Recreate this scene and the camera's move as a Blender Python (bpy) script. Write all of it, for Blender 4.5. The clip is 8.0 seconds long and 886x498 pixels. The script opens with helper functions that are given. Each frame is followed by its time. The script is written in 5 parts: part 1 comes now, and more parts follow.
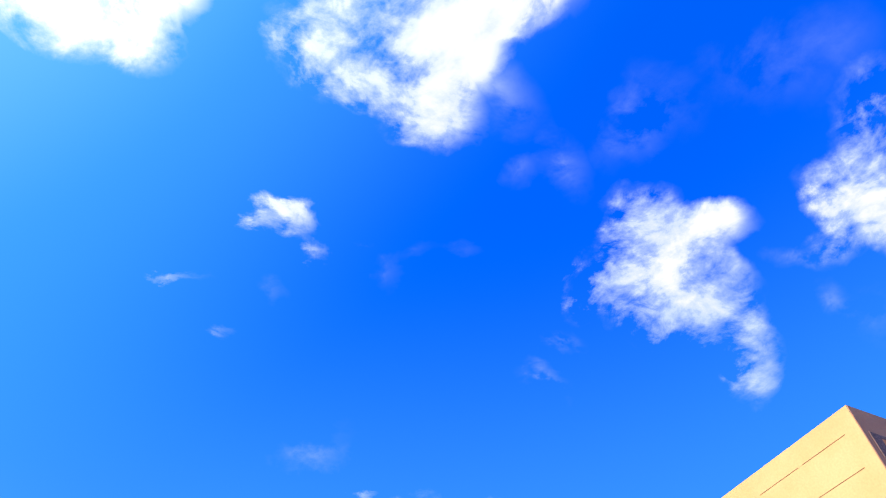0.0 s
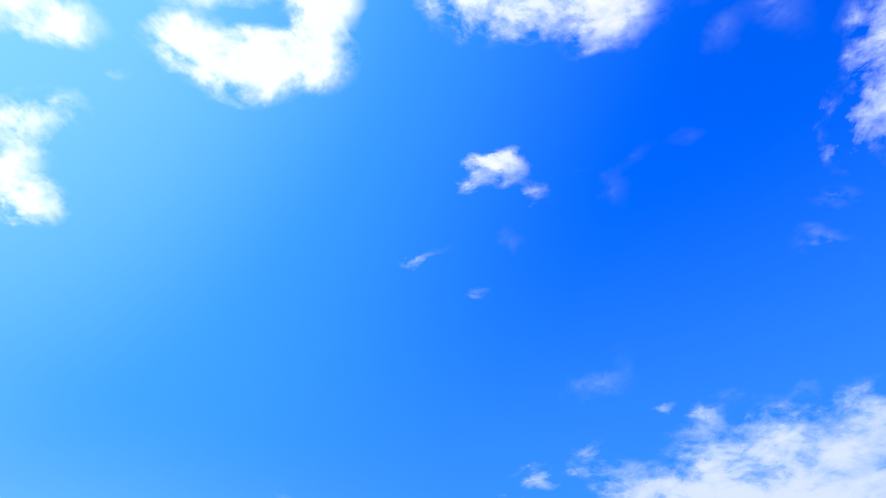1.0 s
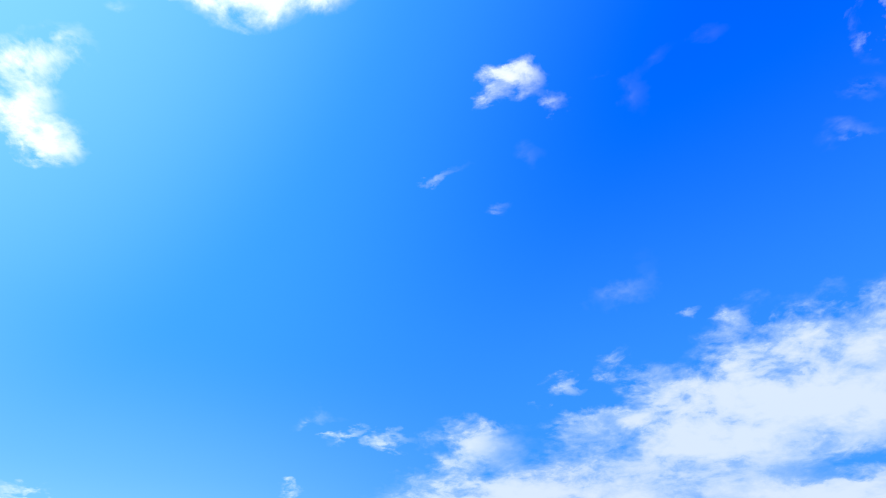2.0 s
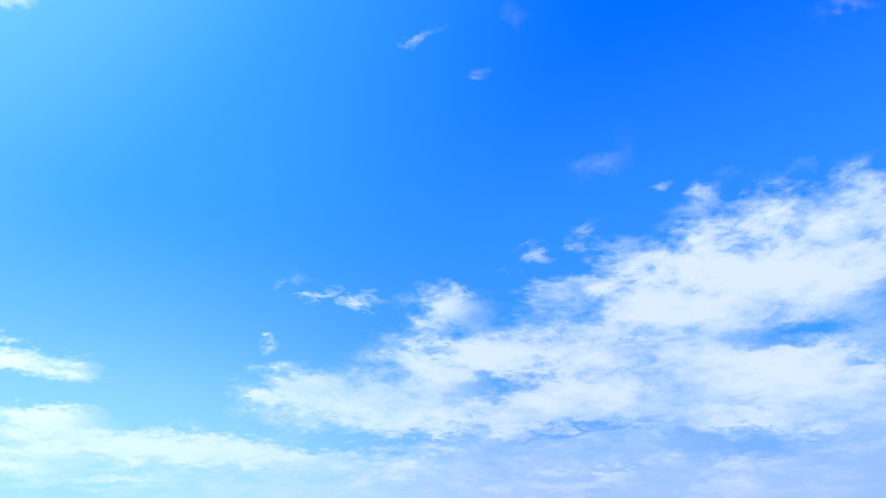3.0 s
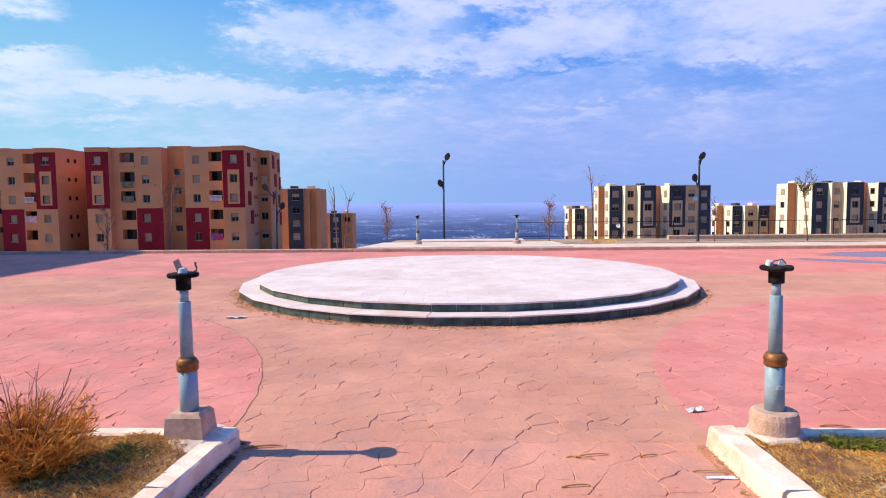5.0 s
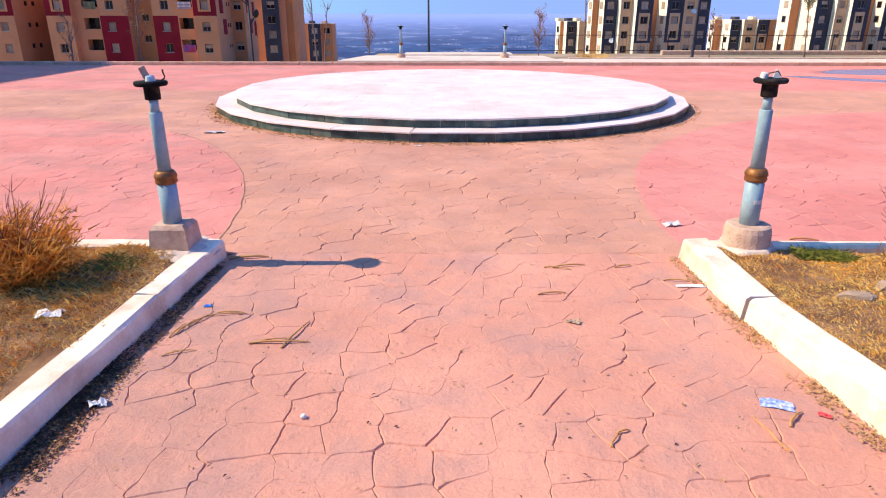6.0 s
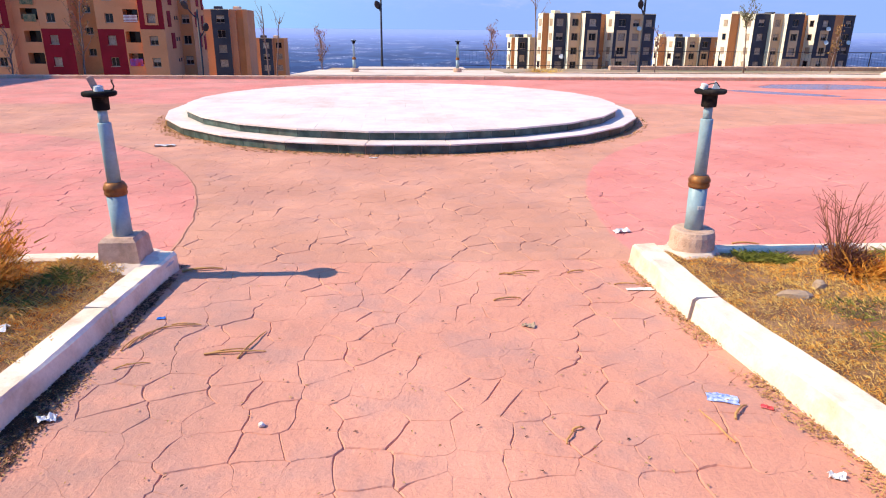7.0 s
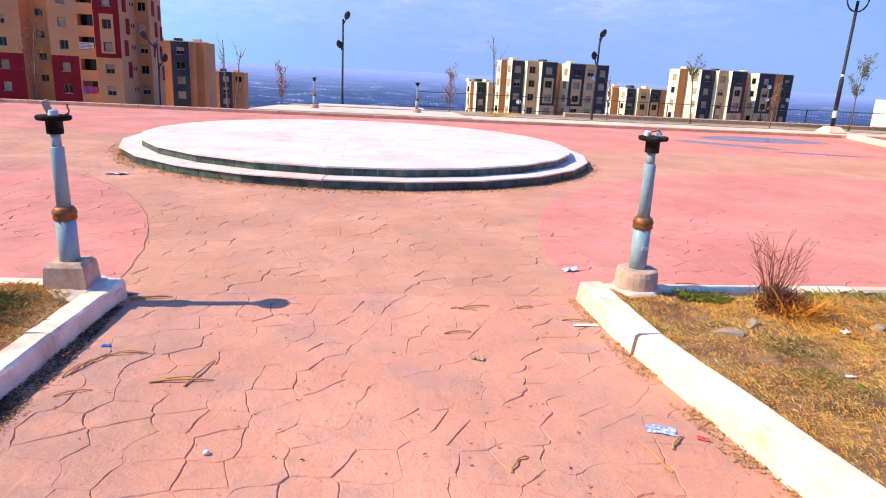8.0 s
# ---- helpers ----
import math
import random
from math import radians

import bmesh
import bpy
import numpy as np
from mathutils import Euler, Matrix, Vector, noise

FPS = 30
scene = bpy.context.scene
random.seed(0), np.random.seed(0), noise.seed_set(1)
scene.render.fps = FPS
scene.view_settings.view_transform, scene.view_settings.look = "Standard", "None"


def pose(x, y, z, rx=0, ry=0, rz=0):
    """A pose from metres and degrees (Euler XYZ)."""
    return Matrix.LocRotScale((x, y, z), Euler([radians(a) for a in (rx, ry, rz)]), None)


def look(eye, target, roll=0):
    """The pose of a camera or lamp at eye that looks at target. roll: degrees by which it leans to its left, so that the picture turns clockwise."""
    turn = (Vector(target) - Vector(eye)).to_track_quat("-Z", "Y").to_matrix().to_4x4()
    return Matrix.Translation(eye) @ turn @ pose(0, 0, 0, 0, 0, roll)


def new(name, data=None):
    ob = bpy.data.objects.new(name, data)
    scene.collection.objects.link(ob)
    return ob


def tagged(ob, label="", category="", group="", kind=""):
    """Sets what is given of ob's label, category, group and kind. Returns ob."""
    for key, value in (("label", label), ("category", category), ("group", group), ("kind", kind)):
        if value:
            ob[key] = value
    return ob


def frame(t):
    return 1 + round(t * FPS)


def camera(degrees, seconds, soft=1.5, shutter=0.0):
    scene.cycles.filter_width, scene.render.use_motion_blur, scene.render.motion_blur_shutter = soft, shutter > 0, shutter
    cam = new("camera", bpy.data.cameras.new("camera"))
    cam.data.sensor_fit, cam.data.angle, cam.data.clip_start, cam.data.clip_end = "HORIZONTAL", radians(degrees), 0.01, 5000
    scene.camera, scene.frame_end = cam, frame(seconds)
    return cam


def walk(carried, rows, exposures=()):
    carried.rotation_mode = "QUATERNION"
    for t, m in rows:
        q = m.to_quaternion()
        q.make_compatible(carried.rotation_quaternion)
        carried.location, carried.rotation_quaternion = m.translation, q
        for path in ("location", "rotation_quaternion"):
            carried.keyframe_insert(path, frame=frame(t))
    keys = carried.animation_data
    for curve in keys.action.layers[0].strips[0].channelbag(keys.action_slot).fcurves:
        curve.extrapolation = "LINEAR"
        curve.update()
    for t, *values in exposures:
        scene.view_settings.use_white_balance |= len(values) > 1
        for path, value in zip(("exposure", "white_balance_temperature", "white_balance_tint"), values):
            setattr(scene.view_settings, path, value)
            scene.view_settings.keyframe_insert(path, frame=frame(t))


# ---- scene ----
cam = camera(68.6, 8.0, soft=1.1)
PATH = [  # seconds, x, y, z, pitch, roll, yaw
    (0, 0.007, -0.006, 1.602, 51.40, -2.50, -27.60),
    (0.5, 0.007, -0.007, 1.603, 50.12, 1.09, -11.44),
    (1, 0.008, -0.007, 1.605, 45.84, 1.38, 2.69),
    (1.2, 0.008, -0.007, 1.606, 45.40, 0.41, 5.42),
    (2.3, 0.011, -0.010, 1.620, 35.38, -0.47, 4.88),
    (2.5, 0.011, -0.010, 1.625, 33.38, -0.04, 4.32),
    (3, 0.013, -0.012, 1.647, 26.94, 0.16, 2.53),
    (3.5, 0.016, -0.015, 1.687, 21.43, 0.11, 1.61),
    (4, -0.024, 0.000, 1.672, 14.06, 0.10, 0.71),
    (4.5, -0.024, 0.009, 1.656, 4.80, -0.06, 0.81),
    (5, -0.016, 0.021, 1.612, -4.24, -0.55, 1.60),
    (5.2, 0.002, 0.036, 1.593, -7.67, -0.01, 1.26),
    (6.3, -0.002, 0.078, 1.560, -21.64, -0.06, -0.76),
    (6.5, 0.003, 0.035, 1.552, -20.79, 0.45, -2.34),
    (7, -0.003, 0.021, 1.547, -18.87, 0.48, -3.77),
    (7.5, -0.001, -0.027, 1.546, -17.01, 1.46, -5.59),
    (8, 0.008, -0.063, 1.540, -15.33, 3.02, -7.73),
]
SKY_TINT, SKY_SAT = (0.34, 0.98, 3.3, 1), 1.1
walk(cam, [(t, pose(x, y, z, 90 + p, 0, w) @ pose(0, 0, 0, 0, 0, r)) for t, x, y, z, p, r, w in PATH],
     exposures=[(0.0, 0.58, 6500, 6), (0.5, 0.56, 6500, 5), (1.2, 0.46, 6500, 4), (2.5, 0.53, 6500, 0), (3.0, 0.53, 6500, -1), (3.5, 0.34, 6500, 5), (4.5, 0.18, 6550, 12),
                (5.2, 0.33, 6550, 10), (6.5, 0.50, 6650, 8), (8.0, 0.50, 6600, 6)])

# ---- sky, clouds and sun ----
SUN_ELEVATION, SUN_AZIMUTH = 43.2, -91.0  # degrees; azimuth from the path's heading, to the right
world = bpy.data.worlds.new("sky")
scene.world = world
world.use_nodes = True
W = world.node_tree
W.nodes.clear()


def node(tree, kind, inputs=None, **settings):
    n = tree.nodes.new(kind)
    if "operation" in settings:
        n.operation = settings["operation"]
    if "use_clamp" in settings:
        n.use_clamp = settings["use_clamp"]
    if "data_type" in settings:
        n.data_type = settings["data_type"]
    if "blend_type" in settings:
        n.blend_type = settings["blend_type"]
    if "interpolation_type" in settings:
        n.interpolation_type = settings["interpolation_type"]
    if "vector_type" in settings:
        n.vector_type = settings["vector_type"]
    if "gradient_type" in settings:
        n.gradient_type = settings["gradient_type"]
    if "distance" in settings:
        n.distance = settings["distance"]
    if "bands_direction" in settings:
        n.bands_direction = settings["bands_direction"]
    if "sky_type" in settings:
        n.sky_type = settings["sky_type"]
    if "sun_disc" in settings:
        n.sun_disc = settings["sun_disc"]
    if "sun_elevation" in settings:
        n.sun_elevation = settings["sun_elevation"]
    if "sun_rotation" in settings:
        n.sun_rotation = settings["sun_rotation"]
    if "air_density" in settings:
        n.air_density = settings["air_density"]
    if "dust_density" in settings:
        n.dust_density = settings["dust_density"]
    if "ozone_density" in settings:
        n.ozone_density = settings["ozone_density"]
    for key, value in (inputs or {}).items():
        if isinstance(value, bpy.types.NodeSocket):
            tree.links.new(value, n.inputs[key])
        else:
            n.inputs[key].default_value = value
    return n


def maths(tree, op, a, b=0.0, c=0.0, clamp=False):
    return node(tree, "ShaderNodeMath", {0: a, 1: b, 2: c}, operation=op, use_clamp=clamp).outputs[0]


def mixed(tree, fac, a, b, blend="MIX"):
    return node(tree, "ShaderNodeMix", {0: fac, 6: a, 7: b}, data_type="RGBA", blend_type=blend).outputs[2]


def smooth(tree, value, low, high, to_low=0.0, to_high=1.0):
    return node(tree, "ShaderNodeMapRange", {0: value, 1: low, 2: high, 3: to_low, 4: to_high}, interpolation_type="SMOOTHSTEP").outputs[0]


def fbm(tree, vector, scale, detail=5.0, rough=0.55, distort=0.0):
    return node(tree, "ShaderNodeTexNoise", {"Vector": vector, "Scale": scale, "Detail": detail, "Roughness": rough, "Distortion": distort})


sky_dir = node(W, "ShaderNodeTexCoord").outputs["Generated"]
nishita = node(W, "ShaderNodeTexSky", sky_type="NISHITA", sun_disc=False, sun_elevation=radians(SUN_ELEVATION),
               sun_rotation=radians(SUN_AZIMUTH), air_density=1.0, dust_density=0.6, ozone_density=2.0)


def dotted(v):
    return node(W, "ShaderNodeVectorMath", {0: sky_dir, 1: v}, operation="DOT_PRODUCT").outputs["Value"]


# the sky is laid out on a plane that touches the dome 30 degrees up, straight ahead
ahead = maths(W, "MAXIMUM", dotted((0, math.cos(radians(30)), math.sin(radians(30)))), 0.12)
sky_u = maths(W, "DIVIDE", dotted((1, 0, 0)), ahead)
sky_v = maths(W, "DIVIDE", dotted((0, -math.sin(radians(30)), math.cos(radians(30)))), ahead)
flat = node(W, "ShaderNodeCombineXYZ", {0: sky_u, 1: sky_v}).outputs[0]
# cloud texture lies on a level layer overhead, so it is foreshortened towards the horizon
height = maths(W, "ADD", maths(W, "MAXIMUM", dotted((0, 0, 1)), 0.0), 0.22)
layer = node(W, "ShaderNodeVectorMath", {0: sky_dir, 1: node(W, "ShaderNodeCombineXYZ", {0: height, 1: height, 2: 1.0}).outputs[0]}, operation="DIVIDE").outputs[0]
big = fbm(W, layer, 2.6, 3.0, 0.5)
fine = fbm(W, layer, 7.0, 9.0, 0.62, 0.25)
fray = fbm(W, layer, 24.0, 6.0, 0.58, 0.5)
shift = node(W, "ShaderNodeVectorMath", {0: fine.outputs["Color"], 1: (0.5, 0.5, 0.5)}, operation="SUBTRACT").outputs[0]
warped = node(W, "ShaderNodeVectorMath", {0: shift, 1: (0.12, 0.10, 0.0), 2: flat}, operation="MULTIPLY_ADD").outputs[0]
shift = node(W, "ShaderNodeVectorMath", {0: fray.outputs["Color"], 1: (0.5, 0.5, 0.5)}, operation="SUBTRACT").outputs[0]
warped = node(W, "ShaderNodeVectorMath", {0: shift, 1: (0.045, 0.036, 0.0), 2: warped}, operation="MULTIPLY_ADD").outputs[0]
cover, holes = 0.0, 0.0


def blob(u, v, wide, tall, turn):
    at = node(W, "ShaderNodeMapping", {"Vector": warped, "Location": (u, v, 0), "Rotation": (0, 0, radians(turn)), "Scale": (wide * 1.25, tall * 1.25, 1)}, vector_type="TEXTURE")
    return node(W, "ShaderNodeTexGradient", {0: at.outputs[0]}, gradient_type="SPHERICAL").outputs[1]


def cloud(u, v, wide, tall, turn, density):
    global cover
    b = maths(W, "MULTIPLY", blob(u, v, wide, tall, turn), density)
    cover = maths(W, "SUBTRACT", maths(W, "ADD", cover, b), maths(W, "MULTIPLY", cover, b))


def gap(u, v, wide, tall, turn):
    global holes
    holes = maths(W, "MAXIMUM", holes, blob(u, v, wide, tall, turn))


cloud(0.221, 0.899, 0.195, 0.134, 47, 1)
cloud(0.244, 0.742, 0.107, 0.093, 26, 1)
cloud(0.313, 1.020, 0.214, 0.080, 43, 1)
cloud(0.019, 0.741, 0.083, 0.075, -15, 0.85)
cloud(0.112, 0.717, 0.081, 0.051, -15, 0.9)
cloud(0.401, 0.832, 0.090, 0.106, 74, 0.14)
cloud(0.225, 1.191, 0.344, 0.236, 43, 1)
cloud(0.039, 0.869, 0.125, 0.077, 30, 0.6)
cloud(0.237, 0.667, 0.076, 0.029, 29, 0.5)
cloud(-0.360, 0.634, 0.127, 0.067, 4, 1)
cloud(-0.491, 0.676, 0.087, 0.059, -22, 1)
cloud(-0.251, 0.655, 0.056, 0.080, 14, 0.9)
cloud(-0.243, 0.755, 0.069, 0.074, 69, 0.7)
cloud(-0.347, 0.815, 0.174, 0.050, 16, 0.8)
cloud(-0.740, 0.732, 0.111, 0.047, -27, 0.7)
cloud(-0.855, 0.783, 0.086, 0.075, -2, 0.9)
cloud(-0.765, 0.522, 0.103, 0.062, 8, 1)
cloud(-0.776, 0.443, 0.064, 0.068, 46, 0.9)
cloud(-0.729, 0.376, 0.071, 0.037, -16, 0.95)
cloud(-0.867, 0.476, 0.110, 0.098, -1, 1)
cloud(-0.611, 0.601, 0.026, 0.009, -1, 0.22)
cloud(0.832, 0.590, 0.190, 0.107, 19, 1)
cloud(0.769, 0.665, 0.120, 0.071, 36, 0.9)
cloud(0.940, 0.744, 0.132, 0.053, 28, 0.6)
cloud(0.895, 0.516, 0.118, 0.076, 0, 0.95)
cloud(1.047, 0.506, 0.081, 0.088, 27, 0.9)
cloud(1.040, 0.436, 0.079, 0.034, 16, 0.6)
cloud(0.666, 0.502, 0.084, 0.043, 42, 0.75)
cloud(0.627, 0.448, 0.047, 0.026, 42, 0.22)
cloud(0.841, 0.456, 0.063, 0.048, -10, 0.7)
cloud(0.749, 0.719, 0.111, 0.044, 30, 0.35)
cloud(1.451, 1.014, 0.210, 0.125, 22, 1)
cloud(1.364, 0.946, 0.149, 0.062, 18, 1)
cloud(1.563, 1.241, 0.263, 0.140, 41, 0.6)
cloud(1.316, 0.825, 0.134, 0.047, 36, 0.4)
cloud(1.167, 0.741, 0.103, 0.029, 20, 0.15)
cloud(1.619, 0.994, 0.198, 0.110, 21, 1)
cloud(1.531, 1.364, 0.242, 0.114, 48, 0.35)
cloud(1.306, 0.666, 0.056, 0.063, 57, 0.14)
cloud(1.437, 0.679, 0.132, 0.078, 30, 0.12)
cloud(1.249, 0.982, 0.085, 0.051, 22, 0.15)
cloud(0.060, 0.420, 0.044, 0.031, -1, 0.78)
cloud(0.020, 0.397, 0.025, 0.019, 10, 0.57)
cloud(0.116, 0.376, 0.027, 0.017, -33, 0.49)
cloud(0.084, 0.439, 0.027, 0.021, -23, 0.49)
cloud(-0.069, 0.268, 0.029, 0.007, 22, 0.21)
cloud(-0.033, 0.285, 0.024, 0.009, 20, 0.077)
cloud(0.025, 0.213, 0.021, 0.008, -0, 0.13)
cloud(0.074, 0.298, 0.023, 0.034, 79, 0.1)
cloud(0.181, 0.423, 0.025, 0.008, 20, 0.1)
cloud(0.244, 0.393, 0.026, 0.045, -1, 0.05)
cloud(0.376, 0.479, 0.047, 0.022, 10, 0.045)
cloud(0.200, 0.071, 0.064, 0.020, 10, 0.077)
cloud(0.574, 0.279, 0.039, 0.049, 55, 0.13)
cloud(0.589, 0.372, 0.053, 0.016, -4, 0.11)
cloud(0.290, 0.447, 0.039, 0.024, 30, 0.06)
cloud(0.774, 0.998, 0.135, 0.144, 48, 0.077)
cloud(0.718, 0.909, 0.108, 0.075, 54, 0.11)
cloud(0.557, 0.729, 0.053, 0.091, 23, 0.12)
cloud(0.459, 0.681, 0.063, 0.036, 44, 0.12)
cloud(0.248, 0.389, 0.042, 0.048, 47, 0.048)
cloud(0.566, 0.279, 0.043, 0.059, 67, 0.13)
cloud(0.600, 0.373, 0.053, 0.025, 3, 0.13)
cloud(1.045, 1.256, 0.318, 0.131, 50, 0.075)
cloud(1.360, 1.461, 0.418, 0.176, 49, 0.08)
cloud(0.370, 0.475, 0.056, 0.030, 20, 0.036)
cloud(0.208, 0.072, 0.063, 0.022, 13, 0.056)
cloud(0.298, 0.036, 0.022, 0.008, 11, 0.4)
cloud(0.667, 0.812, 0.151, 0.073, 54, 0.06)
cloud(0.230, 0.090, 0.052, 0.034, 55, 0.072)
cloud(0.096, -0.066, 0.039, 0.015, 16, 0.8)
cloud(-0.035, -0.140, 0.073, 0.034, -7, 0.95)
cloud(-0.231, -0.126, 0.037, 0.010, 16, 0.7)
cloud(-0.161, -0.137, 0.040, 0.012, -7, 0.45)
cloud(-0.313, -0.200, 0.020, 0.008, -1, 0.65)
cloud(-0.284, -0.095, 0.045, 0.012, 3, 0.3)
cloud(0.373, 0.001, 0.075, 0.020, 6, 0.21)
cloud(0.514, 0.017, 0.099, 0.030, 7, 0.42)
cloud(0.584, -0.026, 0.187, 0.078, 20, 1)
cloud(0.443, -0.058, 0.208, 0.096, 18, 1)
cloud(0.267, -0.135, 0.197, 0.071, 22, 1)
cloud(0.222, -0.056, 0.061, 0.032, -20, 0.8)
cloud(0.102, -0.129, 0.052, 0.023, 5, 0.7)
cloud(-0.013, -0.231, 0.187, 0.068, 8, 1)
cloud(-0.194, -0.290, 0.181, 0.051, -3, 1)
cloud(-0.293, -0.268, 0.082, 0.024, 5, 0.95)
cloud(0.058, -0.305, 0.296, 0.056, 3, 1)
cloud(0.385, -0.270, 0.333, 0.110, 3, 1)
cloud(0.620, -0.262, 0.260, 0.100, -0, 0.9)
cloud(-0.051, -0.385, 0.237, 0.038, 2, 0.6)
cloud(0.394, -0.448, 0.504, 0.096, -0, 0.66)
cloud(0.480, -0.381, 0.426, 0.066, -0, 0.5)
cloud(-0.089, -0.428, 0.441, 0.058, -0, 0.5)
cloud(0.204, -0.423, 0.063, 0.017, 8, 0.9)
cloud(-0.474, -0.367, 0.268, 0.037, -3, 0.95)
cloud(-0.693, -0.316, 0.121, 0.025, -0, 0.9)
cloud(-0.719, -0.217, 0.080, 0.023, -19, 0.9)
cloud(-0.633, -0.236, 0.047, 0.026, -9, 0.9)
cloud(-0.571, -0.415, 0.103, 0.012, -0, 0.75)
cloud(-0.294, -0.466, 0.654, 0.079, -0, 0.5)
cloud(-0.737, -0.378, 0.151, 0.044, -0, 0.8)
cloud(0.186, -0.527, 0.039, 0.013, -0, 0.6)
cloud(0.171, -0.425, 0.055, 0.014, 5, 0.8)
cloud(0.421, -0.118, 0.218, 0.071, 24, 0.75)
cloud(0.277, -0.188, 0.172, 0.063, 22, 0.7)
cloud(0.474, -0.288, 0.280, 0.064, -0, 0.6)
cloud(0.174, -0.268, 0.230, 0.051, 8, 0.6)
cloud(-0.040, -0.244, 0.116, 0.044, 8, 0.8)
cloud(-0.104, -0.304, 0.153, 0.034, -6, 0.7)
cloud(-0.284, -0.271, 0.073, 0.020, 8, 0.75)
cloud(0.213, -0.047, 0.044, 0.029, -35, 0.24)
cloud(0.363, 0.000, 0.050, 0.019, 7, 0.1)
cloud(0.299, 0.029, 0.018, 0.008, 9, 0.11)
cloud(0.439, 0.009, 0.050, 0.015, 9, 0.24)
cloud(0.102, -0.137, 0.035, 0.018, 10, 0.18)
cloud(0.154, -0.112, 0.060, 0.019, 25, 0.35)
cloud(-0.473, -0.361, 0.212, 0.029, -4, 0.7)
cloud(-0.648, -0.340, 0.119, 0.018, -11, 0.5)
cloud(0.824, 0.493, 0.150, 0.078, 5, 1)
cloud(1.048, 0.456, 0.080, 0.073, 16, 0.8)
cloud(0.907, 0.589, 0.157, 0.077, 19, 0.8)
cloud(-0.464, -0.361, 0.222, 0.023, -4, 1)
cloud(-0.692, -0.309, 0.083, 0.015, -5, 0.9)
cloud(0.203, -0.423, 0.063, 0.012, 8, 0.9)
cloud(0.549, -0.120, 0.166, 0.080, 25, 0.8)
cloud(0.568, -0.034, 0.106, 0.061, 25, 0.8)
gap(0.503, -0.188, 0.094, 0.022, 6)
gap(0.040, -0.270, 0.063, 0.020, 8)
gap(0.175, -0.339, 0.116, 0.008, 6)
gap(0.425, -0.360, 0.133, 0.022, -2)
gap(-0.160, -0.355, 0.137, 0.011, 2)
gap(0.601, -0.239, 0.035, 0.013, -0)

lumpy = maths(W, "MULTIPLY_ADD", maths(W, "SUBTRACT", fine.outputs[0], 0.5), 2.1, maths(W, "MULTIPLY", maths(W, "SUBTRACT", big.outputs[0], 0.5), 0.55))
lumpy = maths(W, "MULTIPLY_ADD", maths(W, "SUBTRACT", fray.outputs[0], 0.5), 0.65, lumpy)
thick = maths(W, "MULTIPLY_ADD", holes, -0.6, maths(W, "MULTIPLY", cover, 0.92))
# no cloud where nothing was laid out: the texture only frays what is there
thick = maths(W, "ADD", thick, maths(W, "MULTIPLY", lumpy, maths(W, "MULTIPLY", smooth(W, cover, 0.0, 0.35, 0.0, 1.0), smooth(W, dotted((0, 0, 1)), 0.05, 0.75, 0.36, 1.8))))
veil = maths(W, "POWER", node(W, "ShaderNodeMapRange", {0: thick, 1: 0.02, 2: 0.72}).outputs[0], 1.25)
core = smooth(W, maths(W, "MULTIPLY_ADD", maths(W, "SUBTRACT", big.outputs[0], 0.5), 1.2, thick), 0.45, 1.15)
up = dotted((0, 0, 1))
sun_way = (math.sin(radians(SUN_AZIMUTH)) * math.cos(radians(SUN_ELEVATION)), math.cos(radians(SUN_AZIMUTH)) * math.cos(radians(SUN_ELEVATION)), math.sin(radians(SUN_ELEVATION)))
near_sun = dotted(sun_way)
blue = mixed(W, 1.0, nishita.outputs[0], SKY_TINT, "MULTIPLY")
blue = node(W, "ShaderNodeHueSaturation", {"Saturation": SKY_SAT, "Value": 1.0, "Color": blue}).outputs[0]
# bright air round the sun, and pale air low down
blue = mixed(W, smooth(W, up, 0.82, 0.25, 0.0, 0.88), blue, (0.56, 2.65, 8.0, 1))
blue = mixed(W, smooth(W, near_sun, 0.30, 0.92, 0.0, 1.0), blue, (0.68, 3.5, 8.2, 1))
blue = mixed(W, smooth(W, near_sun, 0.64, 1.08, 0.0, 1.0), blue, (2.8, 6.4, 8.4, 1))
blue = mixed(W, smooth(W, up, 0.32, 0.02, 0.0, 0.95), blue, mixed(W, smooth(W, near_sun, 0.05, 0.6, 0.0, 0.7), (2.8, 4.1, 7.8, 1), (5.2, 7.6, 8.6, 1)))
sunward = smooth(W, dotted((-0.75, 0.66, 0)), 0.55, 0.98)
blue = mixed(W, maths(W, "MULTIPLY", sunward, smooth(W, up, 0.50, 0.15, 0.0, 0.6)), blue, (3.2, 6.6, 8.6, 1))
low_bank = smooth(W, up, 0.75, 0.35)
white = mixed(W, low_bank, mixed(W, core, (5.0, 5.8, 9.0, 1), (8.6, 8.2, 9.0, 1)), mixed(W, core, (3.4, 4.8, 8.7, 1), (6.1, 6.6, 9.0, 1)))
white = mixed(W, smooth(W, up, 0.22, 0.02, 0.0, 0.85), white, mixed(W, smooth(W, near_sun, 0.05, 0.6, 0.0, 0.8), (3.6, 4.5, 8.2, 1), (5.6, 7.0, 8.4, 1)))
white = mixed(W, maths(W, "MULTIPLY", sunward, 0.6), white, (6.6, 8.2, 9.0, 1))
white = mixed(W, smooth(W, near_sun, 0.35, 0.85), white, (8.6, 9.3, 9.6, 1))
